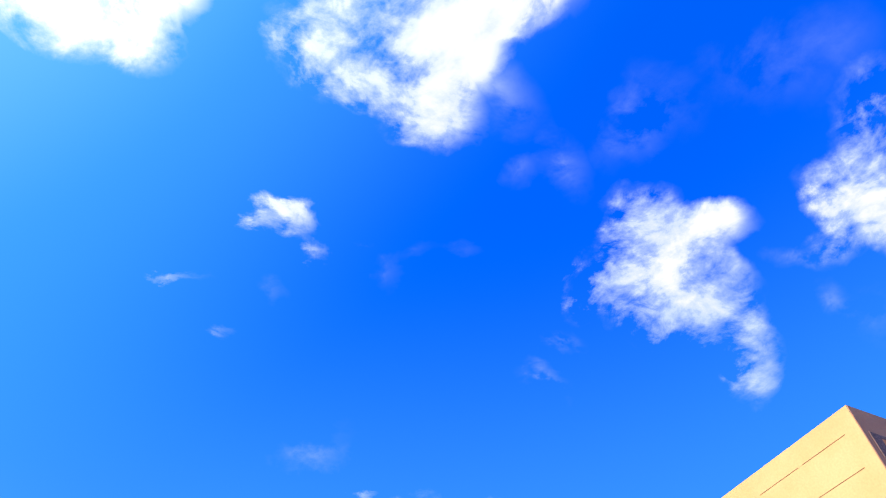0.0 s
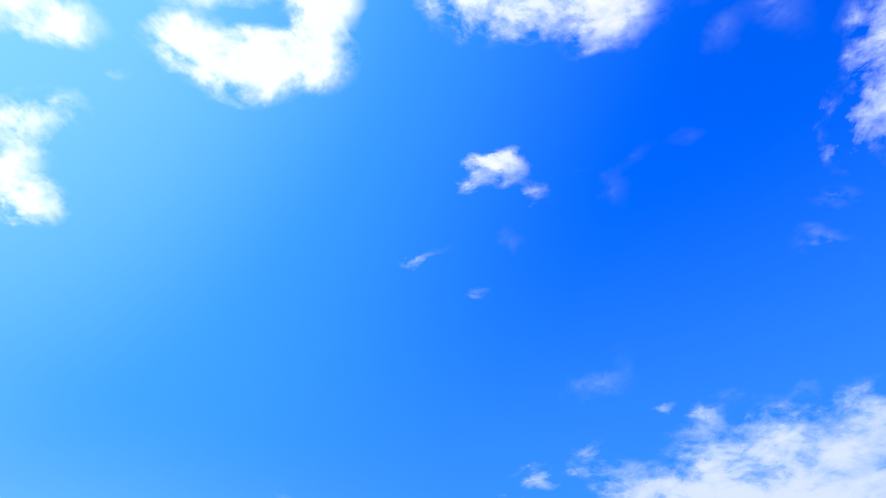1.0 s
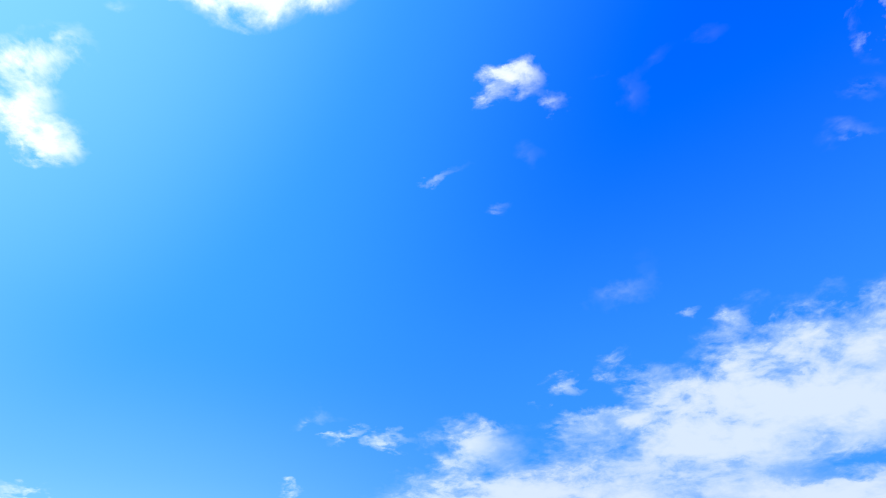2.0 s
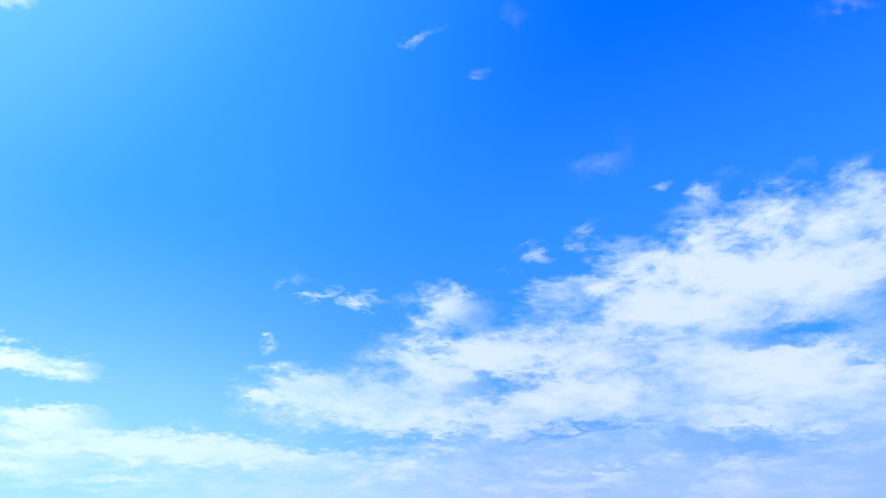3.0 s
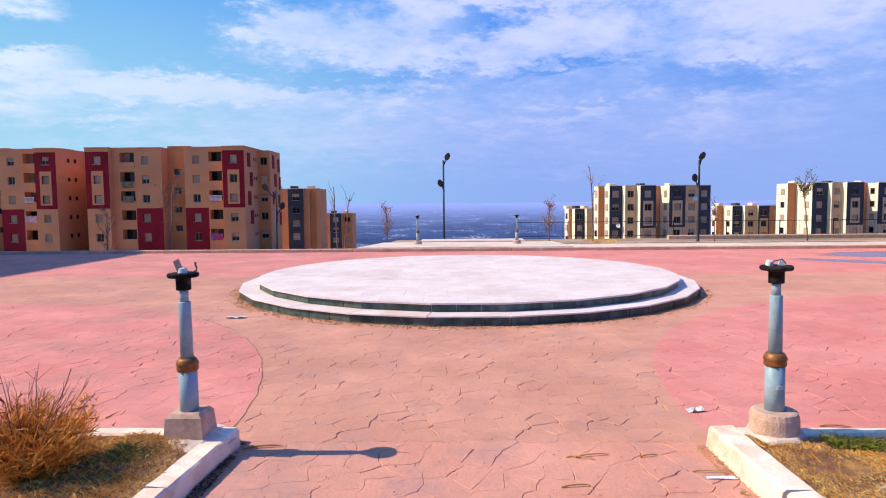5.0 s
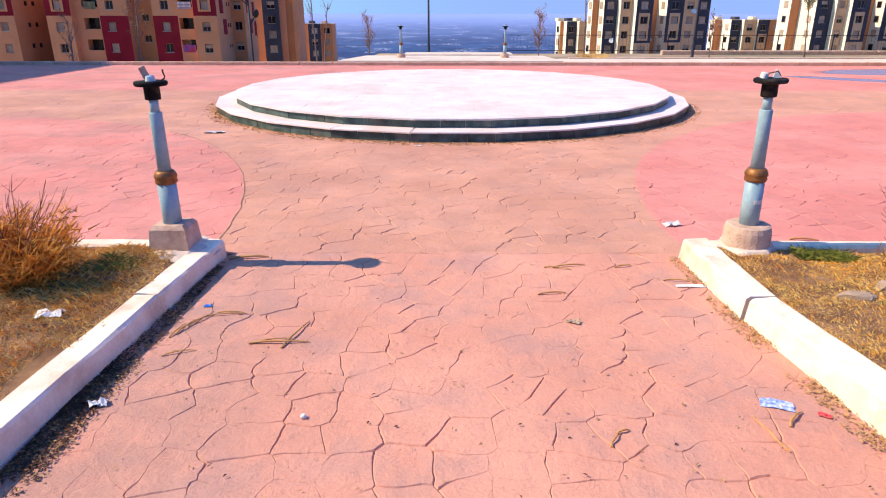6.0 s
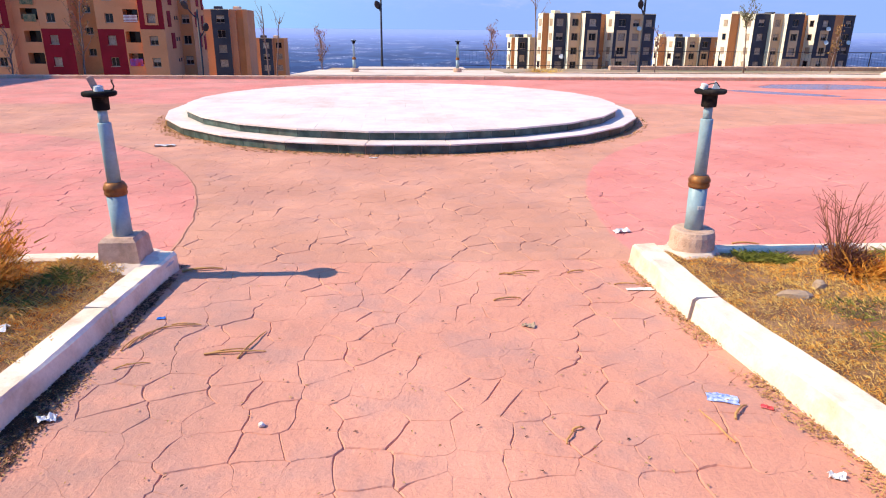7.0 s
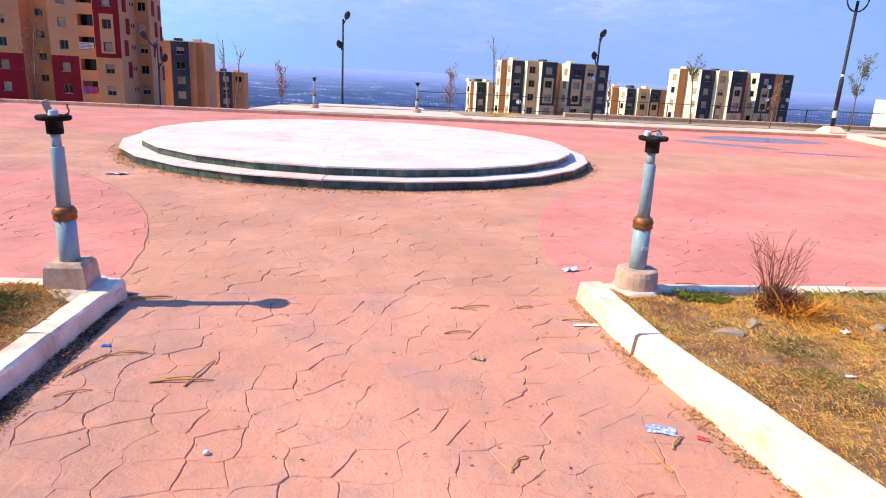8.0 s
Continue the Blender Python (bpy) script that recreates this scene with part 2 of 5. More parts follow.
# the same broken cloud, unseen, added over the remaining dome to whiten fill light
unseen_cloud = maths(W, "MULTIPLY", smooth(W, dotted((0, math.cos(radians(30)), math.sin(radians(30)))), 0.32, 0.05), smooth(W, maths(W, "MULTIPLY_ADD", big.outputs[0], 0.6, maths(W, "MULTIPLY", fine.outputs[0], 0.5)), 0.58, 0.80))
veil = maths(W, "MAXIMUM", veil, unseen_cloud)
blue = mixed(W, 1.0, blue, (7.6, 7.6, 7.9, 1), "DARKEN")
sky = mixed(W, maths(W, "MULTIPLY", veil, 0.96), blue, white)
sky = mixed(W, 1.0, sky, (0.98, 1.0, 1.06, 1), "MULTIPLY")
background = node(W, "ShaderNodeBackground", {"Color": sky, "Strength": 0.09})
W.links.new(background.outputs[0], node(W, "ShaderNodeOutputWorld").inputs[0])

sun = new("sun", bpy.data.lights.new("sun", "SUN"))
sun.data.energy, sun.data.angle, sun.data.color = 5.0, radians(0.53), (1.0, 0.87, 0.68)
sun.matrix_world = look(Vector(sun_way) * 50, (0, 0, 0))


# ---- materials ----
def material(name, build, rough=0.8, metal=0.0, bump=0.0, spec=0.3):
    """build(tree, position) gives the colour socket and the height socket or None."""
    m = bpy.data.materials.new(name)
    m.use_nodes = True
    t = m.node_tree
    p = t.nodes["Principled BSDF"]
    p.inputs["Roughness"].default_value, p.inputs["Metallic"].default_value = rough, metal
    p.inputs["Specular IOR Level"].default_value = spec
    where = node(t, "ShaderNodeNewGeometry").outputs["Position"]
    colour, relief, *more = build(t, where)
    if isinstance(colour, tuple):
        p.inputs["Base Color"].default_value = colour
    else:
        t.links.new(colour, p.inputs["Base Color"])
    if more:
        t.links.new(more[0], p.inputs["Roughness"])
    if relief is not None and bump:
        t.links.new(node(t, "ShaderNodeBump", {"Height": relief, "Strength": 1.0, "Distance": bump}).outputs[0], p.inputs["Normal"])
    return m


def worn(a, b, scale=4.0, fine_scale=40.0, dirt=(0.2, 0.15, 0.12, 1), dirty=0.3, random_by=0.0):
    """Colour between a and b at a large scale, with fine grain and dirt blotches."""
    def build(t, where):
        n1, n2, n3 = fbm(t, where, scale, 4), fbm(t, where, fine_scale, 3), fbm(t, where, scale * 0.37, 6, 0.65)
        c = mixed(t, smooth(t, n1.outputs[0], 0.3, 0.7), a, b)
        c = mixed(t, maths(t, "MULTIPLY", smooth(t, n3.outputs[0], 0.48, 0.72), dirty), c, dirt)
        c = mixed(t, 0.25, c, node(t, "ShaderNodeMapRange", {0: n2.outputs[0], 3: 0.4, 4: 1.6}).outputs[0], "MULTIPLY")
        if random_by:
            r = node(t, "ShaderNodeObjectInfo").outputs["Random"]
            c = node(t, "ShaderNodeHueSaturation", {"Color": c, "Value": maths(t, "MULTIPLY_ADD", r, random_by, 1 - random_by / 2)}).outputs[0]
        return c, maths(t, "MULTIPLY_ADD", n1.outputs[0], 0.5, n2.outputs[0])
    return build


RED_ZONES = ((-7.4, 4.2, 5.75, 6.2), (7.95, 4.8, 6.3, 6.25))


def paving(t, where):
    """Stamped concrete: red discs, a red band at the back, tan ways between, a paler path."""
    wob = fbm(t, where, 1.5, 3)
    shifted = node(t, "ShaderNodeVectorMath", {0: wob.outputs["Color"], 1: (0.12, 0.12, 0), 2: where}, operation="MULTIPLY_ADD").outputs[0]
    xyz = node(t, "ShaderNodeSeparateXYZ", {0: shifted})
    red = 0.0
    for x, y, rx, ry in RED_ZONES:
        at = node(t, "ShaderNodeMapping", {"Vector": shifted, "Location": (x + 0.06, y + 0.06, 0), "Scale": (rx, ry, 1000)}, vector_type="TEXTURE")
        red = maths(t, "MAXIMUM", red, smooth(t, node(t, "ShaderNodeTexGradient", {0: at.outputs[0]}, gradient_type="SPHERICAL").outputs[1], 0.0, 0.006))
    path = smooth(t, xyz.outputs[1], 4.36, 4.30)
    red = maths(t, "MULTIPLY", maths(t, "MAXIMUM", red, smooth(t, xyz.outputs[1], 13.9, 14.3)), maths(t, "SUBTRACT", 1.0, path))
    n1, n2, n3 = fbm(t, where, 0.7, 5, 0.6), fbm(t, where, 70, 3, 0.6), fbm(t, where, 6, 6, 0.65)
    chisel = fbm(t, where, 17, 8, 0.7, 0.6).outputs[0]
    tan = mixed(t, smooth(t, n1.outputs[0], 0.35, 0.65), (0.50, 0.226, 0.148, 1), (0.60, 0.282, 0.190, 1))
    pink = mixed(t, smooth(t, n1.outputs[0], 0.3, 0.7), (0.58, 0.180, 0.148, 1), (0.68, 0.250, 0.208, 1))
    walkway = mixed(t, smooth(t, n1.outputs[0], 0.3, 0.7), (0.54, 0.225, 0.154, 1), (0.65, 0.295, 0.208, 1))
    c = mixed(t, path, tan, walkway)
    c = mixed(t, maths(t, "MULTIPLY", red, smooth(t, n3.outputs[0], 0.20, 0.45, 0.78, 1.0)), c, pink)
    grey = smooth(t, fbm(t, where, 1.9, 4, 0.6).outputs[0], 0.46, 0.66, 0.0, maths(t, "MULTIPLY_ADD", path, 0.18, 0.26))
    c = mixed(t, grey, c, mixed(t, red, (0.36, 0.21, 0.19, 1), (0.50, 0.20, 0.175, 1)))
    c = mixed(t, smooth(t, n3.outputs[0], 0.60, 0.78, 0.0, 0.5), c, (0.24, 0.13, 0.10, 1))
    # darker, browner patches on the path, growing towards the left kerb
    path_patches = maths(t, "MULTIPLY", maths(t, "MULTIPLY", path, smooth(t, xyz.outputs[0], -0.2, -1.3)), smooth(t, fbm(t, where, 2.6, 5, 0.65).outputs[0], 0.32, 0.60, 0.1, 0.6))
    c = mixed(t, path_patches, c, (0.34, 0.19, 0.155, 1))
    dusty = maths(t, "MULTIPLY", maths(t, "MULTIPLY", maths(t, "SUBTRACT", 1.0, path), smooth(t, xyz.outputs[0], 2.0, -4.5, 0.25, 1.0)), smooth(t, fbm(t, where, 0.9, 6, 0.68).outputs[0], 0.40, 0.64, 0.0, 0.6))
    c = mixed(t, dusty, c, (0.40, 0.185, 0.150, 1))
    isle = node(t, "ShaderNodeNewGeometry").outputs["Random Per Island"]
    c = node(t, "ShaderNodeHueSaturation", {"Color": c, "Value": maths(t, "MULTIPLY_ADD", isle, 0.10, 0.95)}).outputs[0]
    c = mixed(t, 0.35, c, node(t, "ShaderNodeMapRange", {0: n2.outputs[0], 3: 0.5, 4: 1.5}).outputs[0], "MULTIPLY")
    c = mixed(t, smooth(t, chisel, 0.58, 0.75, 0.0, 0.35), c, (0.30, 0.15, 0.11, 1))
    c = mixed(t, smooth(t, chisel, 0.40, 0.25, 0.0, 0.30), c, (0.74, 0.44, 0.34, 1))
    # standing water by the far right corner
    wet = 0.0
    for x, y, rx, ry, turn in ((12.2, 18.6, 2.5, 1.15, 0.05), (9.9, 16.6, 1.7, 0.50, -0.62), (11.6, 15.0, 1.6, 0.25, -0.2)):
        at = node(t, "ShaderNodeMapping", {"Vector": shifted, "Location": (x, y, 0), "Scale": (rx, ry, 1000), "Rotation": (0, 0, turn)}, vector_type="TEXTURE")
        wet = maths(t, "MAXIMUM", wet, node(t, "ShaderNodeTexGradient", {0: at.outputs[0]}, gradient_type="SPHERICAL").outputs[1])
    wet = maths(t, "ADD", wet, maths(t, "MULTIPLY", maths(t, "SUBTRACT", n1.outputs[0], 0.5), 0.7))
    wet = maths(t, "ADD", wet, maths(t, "MULTIPLY", maths(t, "SUBTRACT", n3.outputs[0], 0.5), 0.3))
    c = mixed(t, smooth(t, wet, 0.10, 0.22, 0.0, 0.5), c, (0.26, 0.10, 0.08, 1))
    wet = smooth(t, wet, 0.20, 0.26)
    c = mixed(t, maths(t, "MULTIPLY", wet, 0.55), c, (0.09, 0.07, 0.07, 1))
    relief = maths(t, "MULTIPLY", maths(t, "MULTIPLY_ADD", chisel, 1.1, maths(t, "MULTIPLY_ADD", n3.outputs[0], 2.2, maths(t, "MULTIPLY", n2.outputs[0], 0.25))), maths(t, "SUBTRACT", 1.0, wet))
    return c, relief, maths(t, "MULTIPLY_ADD", wet, -0.62, 0.80)


def land(t, where):
    """Dry earth near by, farmland and towns on the plain far below with blue haze put into their colour."""
    xyz = node(t, "ShaderNodeSeparateXYZ", {0: where})
    far = smooth(t, xyz.outputs[1], 230, 420)
    n1, n2, n3 = fbm(t, where, 0.5, 6, 0.6), fbm(t, where, 12, 4), fbm(t, where, 0.11, 4)
    near = mixed(t, smooth(t, n1.outputs[0], 0.35, 0.65), (0.30, 0.20, 0.12, 1), (0.46, 0.33, 0.22, 1))
    near = mixed(t, smooth(t, n3.outputs[0], 0.52, 0.66, 0.0, 0.6), near, (0.16, 0.17, 0.07, 1))
    near = mixed(t, 0.3, near, n2.outputs[0], "MULTIPLY")
    flatter = node(t, "ShaderNodeVectorMath", {0: where, 1: (0.0022, 0.0012, 0)}, operation="MULTIPLY").outputs[0]
    field = node(t, "ShaderNodeTexVoronoi", {"Vector": flatter, "Scale": 9.0, "Randomness": 1.0}, distance="MANHATTAN")
    tint = node(t, "ShaderNodeSeparateColor", {0: field.outputs["Color"]}).outputs[0]
    hazed_fields = mixed(t, smooth(t, tint, 0.2, 0.9), (0.006, 0.025, 0.095, 1), (0.020, 0.058, 0.17, 1))
    hazed_fields = mixed(t, smooth(t, fbm(t, flatter, 2.6, 5, 0.7).outputs[0], 0.45, 0.7), hazed_fields, (0.010, 0.030, 0.13, 1))
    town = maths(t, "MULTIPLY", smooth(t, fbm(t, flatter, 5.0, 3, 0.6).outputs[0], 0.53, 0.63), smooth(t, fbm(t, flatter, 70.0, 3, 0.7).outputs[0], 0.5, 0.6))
    hazed_fields = mixed(t, town, hazed_fields, (0.46, 0.46, 0.58, 1))
    # distance haze painted in: the base colour pales to blue with y
    hazed_fields = mixed(t, smooth(t, xyz.outputs[1], 900, 4500, 0.0, 0.95), hazed_fields, (0.24, 0.31, 0.60, 1))
    return mixed(t, far, near, hazed_fields), n1.outputs[0]


M = {
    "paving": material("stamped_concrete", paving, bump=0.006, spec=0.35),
    "dusty_joint": material("dusty_joint", worn((0.17, 0.075, 0.055, 1), (0.28, 0.13, 0.10, 1), 2, 90), bump=0.004, rough=0.95),
    "joint": material("joint_grit", worn((0.18, 0.072, 0.048, 1), (0.30, 0.14, 0.095, 1), 3, 90), bump=0.004, rough=0.95),
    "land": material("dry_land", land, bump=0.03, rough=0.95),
    "marble": material("white_marble", worn((0.74, 0.63, 0.59, 1), (0.64, 0.515, 0.475, 1), 2.2, 25, (0.54, 0.34, 0.27, 1), 0.6, 0.07), rough=0.6, bump=0.001),
    "green_tile": material("green_tile", worn((0.022, 0.042, 0.037, 1), (0.075, 0.110, 0.098, 1), 6, 50, (0.2, 0.15, 0.12, 1), 0.35, 0.8), rough=0.45, bump=0.001),
    "mortar": material("mortar", worn((0.42, 0.36, 0.33, 1), (0.5, 0.44, 0.40, 1), 9, 60), rough=0.95, bump=0.002),
    "kerb": material("limewashed_kerb", worn((0.84, 0.69, 0.56, 1), (0.74, 0.55, 0.42, 1), 7, 60, (0.42, 0.25, 0.16, 1), 0.6, 0.08), rough=0.9, bump=0.004),
    "pale_concrete": material("pale_concrete", worn((0.58, 0.44, 0.36, 1), (0.66, 0.53, 0.45, 1), 2, 40, (0.4, 0.3, 0.24, 1), 0.5, 0.1), rough=0.9, bump=0.003),
    "concrete": material("rough_concrete", worn((0.50, 0.31, 0.22, 1), (0.62, 0.41, 0.31, 1), 14, 90, (0.2, 0.13, 0.1, 1), 0.5), rough=0.95, bump=0.006),
    "soil": material("dry_soil", worn((0.22, 0.10, 0.048, 1), (0.40, 0.21, 0.10, 1), 6, 110, (0.10, 0.045, 0.03, 1), 0.9), rough=1.0, bump=0.02),
    "beige": material("beige_render", worn((0.60, 0.245, 0.112, 1), (0.66, 0.28, 0.135, 1), 0.35, 9, (0.45, 0.3, 0.2, 1), 0.25), rough=0.9, bump=0.004),
    "ochre": material("ochre_render", worn((0.52, 0.200, 0.075, 1), (0.58, 0.24, 0.095, 1), 0.35, 9, (0.4, 0.22, 0.12, 1), 0.25), rough=0.9, bump=0.004),
    "sand": material("sand_render", worn((0.60, 0.36, 0.19, 1), (0.67, 0.42, 0.24, 1), 0.35, 9, (0.5, 0.32, 0.18, 1), 0.25), rough=0.9, bump=0.004),
    "cream": material("cream_render", worn((0.78, 0.60, 0.38, 1), (0.82, 0.65, 0.44, 1), 0.3, 9, (0.6, 0.45, 0.3, 1), 0.2), rough=0.9, bump=0.004),
    "red": material("red_render", worn((0.20, 0.003, 0.012, 1), (0.27, 0.006, 0.020, 1), 0.4, 9, (0.25, 0.03, 0.03, 1), 0.3), rough=0.85, bump=0.004),
    "dark": material("charcoal_render", worn((0.036, 0.036, 0.050, 1), (0.056, 0.054, 0.070, 1), 0.4, 9, (0.12, 0.1, 0.1, 1), 0.3), rough=0.85, bump=0.004),
    # for flanks that face the sun: sunlight put into a whiter colour
    "sunlit_render": material("sunlit_render", worn((0.80, 0.70, 0.56, 1), (0.86, 0.77, 0.63, 1), 0.3, 9, (0.66, 0.52, 0.38, 1), 0.25), rough=0.9, bump=0.004),
    "pink_kerb": material("pink_kerb", worn((0.50, 0.29, 0.20, 1), (0.60, 0.38, 0.28, 1), 3, 40, (0.36, 0.18, 0.10, 1), 0.6, 0.2), rough=0.9, bump=0.004),
    "sun_cream": material("yellow_cream_render", worn((0.61, 0.395, 0.19, 1), (0.67, 0.45, 0.235, 1), 0.5, 14, (0.55, 0.35, 0.14, 1), 0.3), rough=0.9, bump=0.004),
    "glass": material("window_glass", lambda t, w: ((0.008, 0.008, 0.012, 1), None), rough=0.12, spec=0.3),
    "shutter": material("shutter", worn((0.40, 0.28, 0.20, 1), (0.50, 0.36, 0.27, 1), 1, 12, random_by=0.5), rough=0.6),
    "frame_paint": material("frame_paint", worn((0.30, 0.20, 0.16, 1), (0.36, 0.26, 0.2, 1), 2, 20), rough=0.6),
    # near-black: the shade deep in loggias and vents, put into the colour
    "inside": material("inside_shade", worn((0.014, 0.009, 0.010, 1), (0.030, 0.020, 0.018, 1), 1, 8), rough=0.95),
}


# ---- building blocks ----
def mesh(name, verts, faces, mat, smooth_faces=False):
    me = bpy.data.meshes.new(name)
    me.from_pydata(verts, [], faces)
    me.materials.append(mat)
    if smooth_faces:
        me.polygons.foreach_set("use_smooth", [True] * len(me.polygons))
    me.update()
    return me


def solid(name, shape, mat, parent=None, label="", smooth_faces=False, at=None):
    """An object from shape = (verts, faces); a part when it has a parent."""
    ob = new(name, mesh(name, shape[0], shape[1], mat, smooth_faces))
    if at is not None:
        ob.matrix_world = at
    ob.parent = parent
    return tagged(ob, label) if label else ob


def empty(name, x=0, y=0, z=0, turn=0):
    ob = new(name)
    ob.empty_display_size = 0.1
    ob.matrix_world = pose(x, y, z, 0, 0, turn)
    return ob


def join(*shapes):
    verts, faces = [], []
    for v, f in shapes:
        n = len(verts)
        verts += [tuple(p) for p in v]
        faces += [tuple(i + n for i in q) for q in f]
    return verts, faces


def moved(shape, m):
    return [tuple(m @ Vector(p)) for p in shape[0]], shape[1]


def box(x0, x1, y0, y1, z0, z1, bevel=0.0):
    if not bevel:
        v = [(x, y, z) for z in (z0, z1) for x, y in ((x0, y0), (x1, y0), (x1, y1), (x0, y1))]
        return v, [(3, 2, 1, 0), (4, 5, 6, 7), (0, 1, 5, 4), (1, 2, 6, 5), (2, 3, 7, 6), (3, 0, 4, 7)]
    return prism([(x0, y0), (x1, y0), (x1, y1), (x0, y1)], z0, z1, bevel)


def inset(poly, d):
    """A convex counter-clockwise outline, moved inwards by d."""
    out, n = [], len(poly)
    for i in range(n):
        p, a, b = Vector(poly[i]), Vector(poly[i - 1]), Vector(poly[(i + 1) % n])
        e1, e2 = (p - a).normalized(), (b - p).normalized()
        n1, n2 = Vector((-e1.y, e1.x)), Vector((-e2.y, e2.x))
        k = 1 + n1.dot(n2)
        q = p + (n1 + n2) * (d / max(k, 0.35))
        out.append((q.x, q.y))
    return out


def prism(poly, z0, z1, bevel=0.0):
    n = len(poly)
    rings = [[(x, y, z0) for x, y in poly]]
    if bevel:
        rings.append([(x, y, z1 - bevel) for x, y in poly])
        rings.append([(x, y, z1) for x, y in inset(poly, bevel)])
    else:
        rings.append([(x, y, z1) for x, y in poly])
    verts = [p for r in rings for p in r]
    faces = [(k * n + i, k * n + (i + 1) % n, (k + 1) * n + (i + 1) % n, (k + 1) * n + i) for k in range(len(rings) - 1) for i in range(n)]
    top = len(verts) - n
    return verts, faces + [tuple(range(top, top + n)), tuple(range(n - 1, -1, -1))]


def lathe(profile, sides=20):
    """Turned about z: profile of (radius, z) from the bottom up, closed at both ends."""
    verts = [(r * math.cos(2 * math.pi * i / sides), r * math.sin(2 * math.pi * i / sides), z) for r, z in profile for i in range(sides)]
    faces = [(k * sides + i, k * sides + (i + 1) % sides, (k + 1) * sides + (i + 1) % sides, (k + 1) * sides + i) for k in range(len(profile) - 1) for i in range(sides)]
    top = (len(profile) - 1) * sides
    return verts, faces + [tuple(range(sides - 1, -1, -1)), tuple(range(top, top + sides))]


def tube(points, radii, sides=6):
    """A tapered tube along points."""
    pts = [Vector(p) for p in points]
    verts, faces = [], []
    for i, p in enumerate(pts):
        way = (pts[min(i + 1, len(pts) - 1)] - pts[max(i - 1, 0)]).normalized()
        side = way.cross(Vector((0.31, 0.95, 0.05))).normalized()
        other = way.cross(side)
        for k in range(sides):
            a = 2 * math.pi * k / sides
            verts.append(tuple(p + (side * math.cos(a) + other * math.sin(a)) * radii[i]))
    for i in range(len(pts) - 1):
        faces += [(i * sides + k, i * sides + (k + 1) % sides, (i + 1) * sides + (k + 1) % sides, (i + 1) * sides + k) for k in range(sides)]
    e = (len(pts) - 1) * sides
    return verts, faces + [tuple(range(sides - 1, -1, -1)), tuple(range(e, e + sides))]


def clipped(poly, a, b, c):
    """The part of a convex outline where a x + b y <= c."""
    out = []
    for i, p in enumerate(poly):
        q = poly[(i + 1) % len(poly)]
        dp, dq = a * p[0] + b * p[1] - c, a * q[0] + b * q[1] - c
        if dp <= 0:
            out.append(p)
        if dp * dq < 0:
            s = dp / (dp - dq)
            out.append((p[0] + (q[0] - p[0]) * s, p[1] + (q[1] - p[1]) * s))
    return out


def ring(radius, n, turn=0.0, x=0.0, y=0.0):
    return [(x + radius * math.cos(2 * math.pi * i / n + turn), y + radius * math.sin(2 * math.pi * i / n + turn)) for i in range(n)]


# ---- the land ----
def land_height(x, y):
    steps = ((-9000, -0.04), (24, -0.04), (31, -0.22), (60, -4.2), (80, -6.0), (105, -6.7), (130, -9.6), (147, -10.8), (165, -12.6), (190, -15.6), (260, -23), (500, -47), (900, -72), (2200, -68), (4850, -16), (9000, -16))
    for (ya, za), (yb, zb) in zip(steps, steps[1:]):
        if y <= yb:
            z = za + (zb - za) * (y - ya) / (yb - ya)
            break
    if y > 21:  # the verge drops away at once west of the landing
        z -= 0.95 * min(1.0, (y - 21) / 4) * min(1.0, max(0.0, (-3.0 - x) / 0.9)) * max(0.0, 1 - max(0.0, y - 31) / 40)
    rough = min(1.0, max(0.0, (y - 34) / 60))
    return z + rough * (noise.noise((x * 0.04, y * 0.04, 0)) * 0.5) + (min(1, max(0, (y - 300) / 500)) * 5 * noise.noise((x * 0.004, y * 0.003, 3)) if y < 4000 else 0)


def ticks():
    near = [i * 1.0 for i in range(-30, 31)]
    near = [-80.0 + 5 * i for i in range(10)] + near + [35.0 + 5 * i for i in range(10)]
    far, v = [], 80.0
    while v < 4850:
        v *= 1.09
        far.append(v)
    return [-v for v in reversed(far)] + near + far


xs = ticks()
ys = [v for v in ticks() if v >= -400]
land_verts = [(x, y, land_height(x, y)) for y in ys for x in xs]
nx = len(xs)
land_faces = [(j * nx + i, j * nx + i + 1, (j + 1) * nx + i + 1, (j + 1) * nx + i) for j in range(len(ys) - 1) for i in range(nx - 1)]
tagged(solid("ground", (land_verts, land_faces), M["land"], smooth_faces=True), "dry earth hillside falling to a plain coloured with blue haze", "ground", kind="structure")


# ---- apartment buildings ----
def front(x0, x1, z0, z1, holes, y, depth, closed=True):
    """A wall facing -y with rectangular holes and their reveals."""
    gx = sorted({x0, x1, *[h[0] for h in holes], *[h[1] for h in holes]})
    gz = sorted({z0, z1, *[h[2] for h in holes], *[h[3] for h in holes]})
    shapes = []
    for a, b in zip(gx, gx[1:]):
        for c, d in zip(gz, gz[1:]):
            mx, mz = (a + b) / 2, (c + d) / 2
            if not any(h[0] < mx < h[1] and h[2] < mz < h[3] for h in holes):
                shapes.append(([(a, y, c), (b, y, c), (b, y, d), (a, y, d)], [(0, 1, 2, 3)]))
    for a, b, c, d in holes:
        o, i = [(a, y, c), (b, y, c), (b, y, d), (a, y, d)], [(a, y + depth, c), (b, y + depth, c), (b, y + depth, d), (a, y + depth, d)]
        shapes.append((o + i, [(1, 0, 4, 5), (2, 1, 5, 6), (3, 2, 6, 7), (0, 3, 7, 4)] + ([(4, 7, 6, 5)] if closed else [])))
    return join(*shapes)


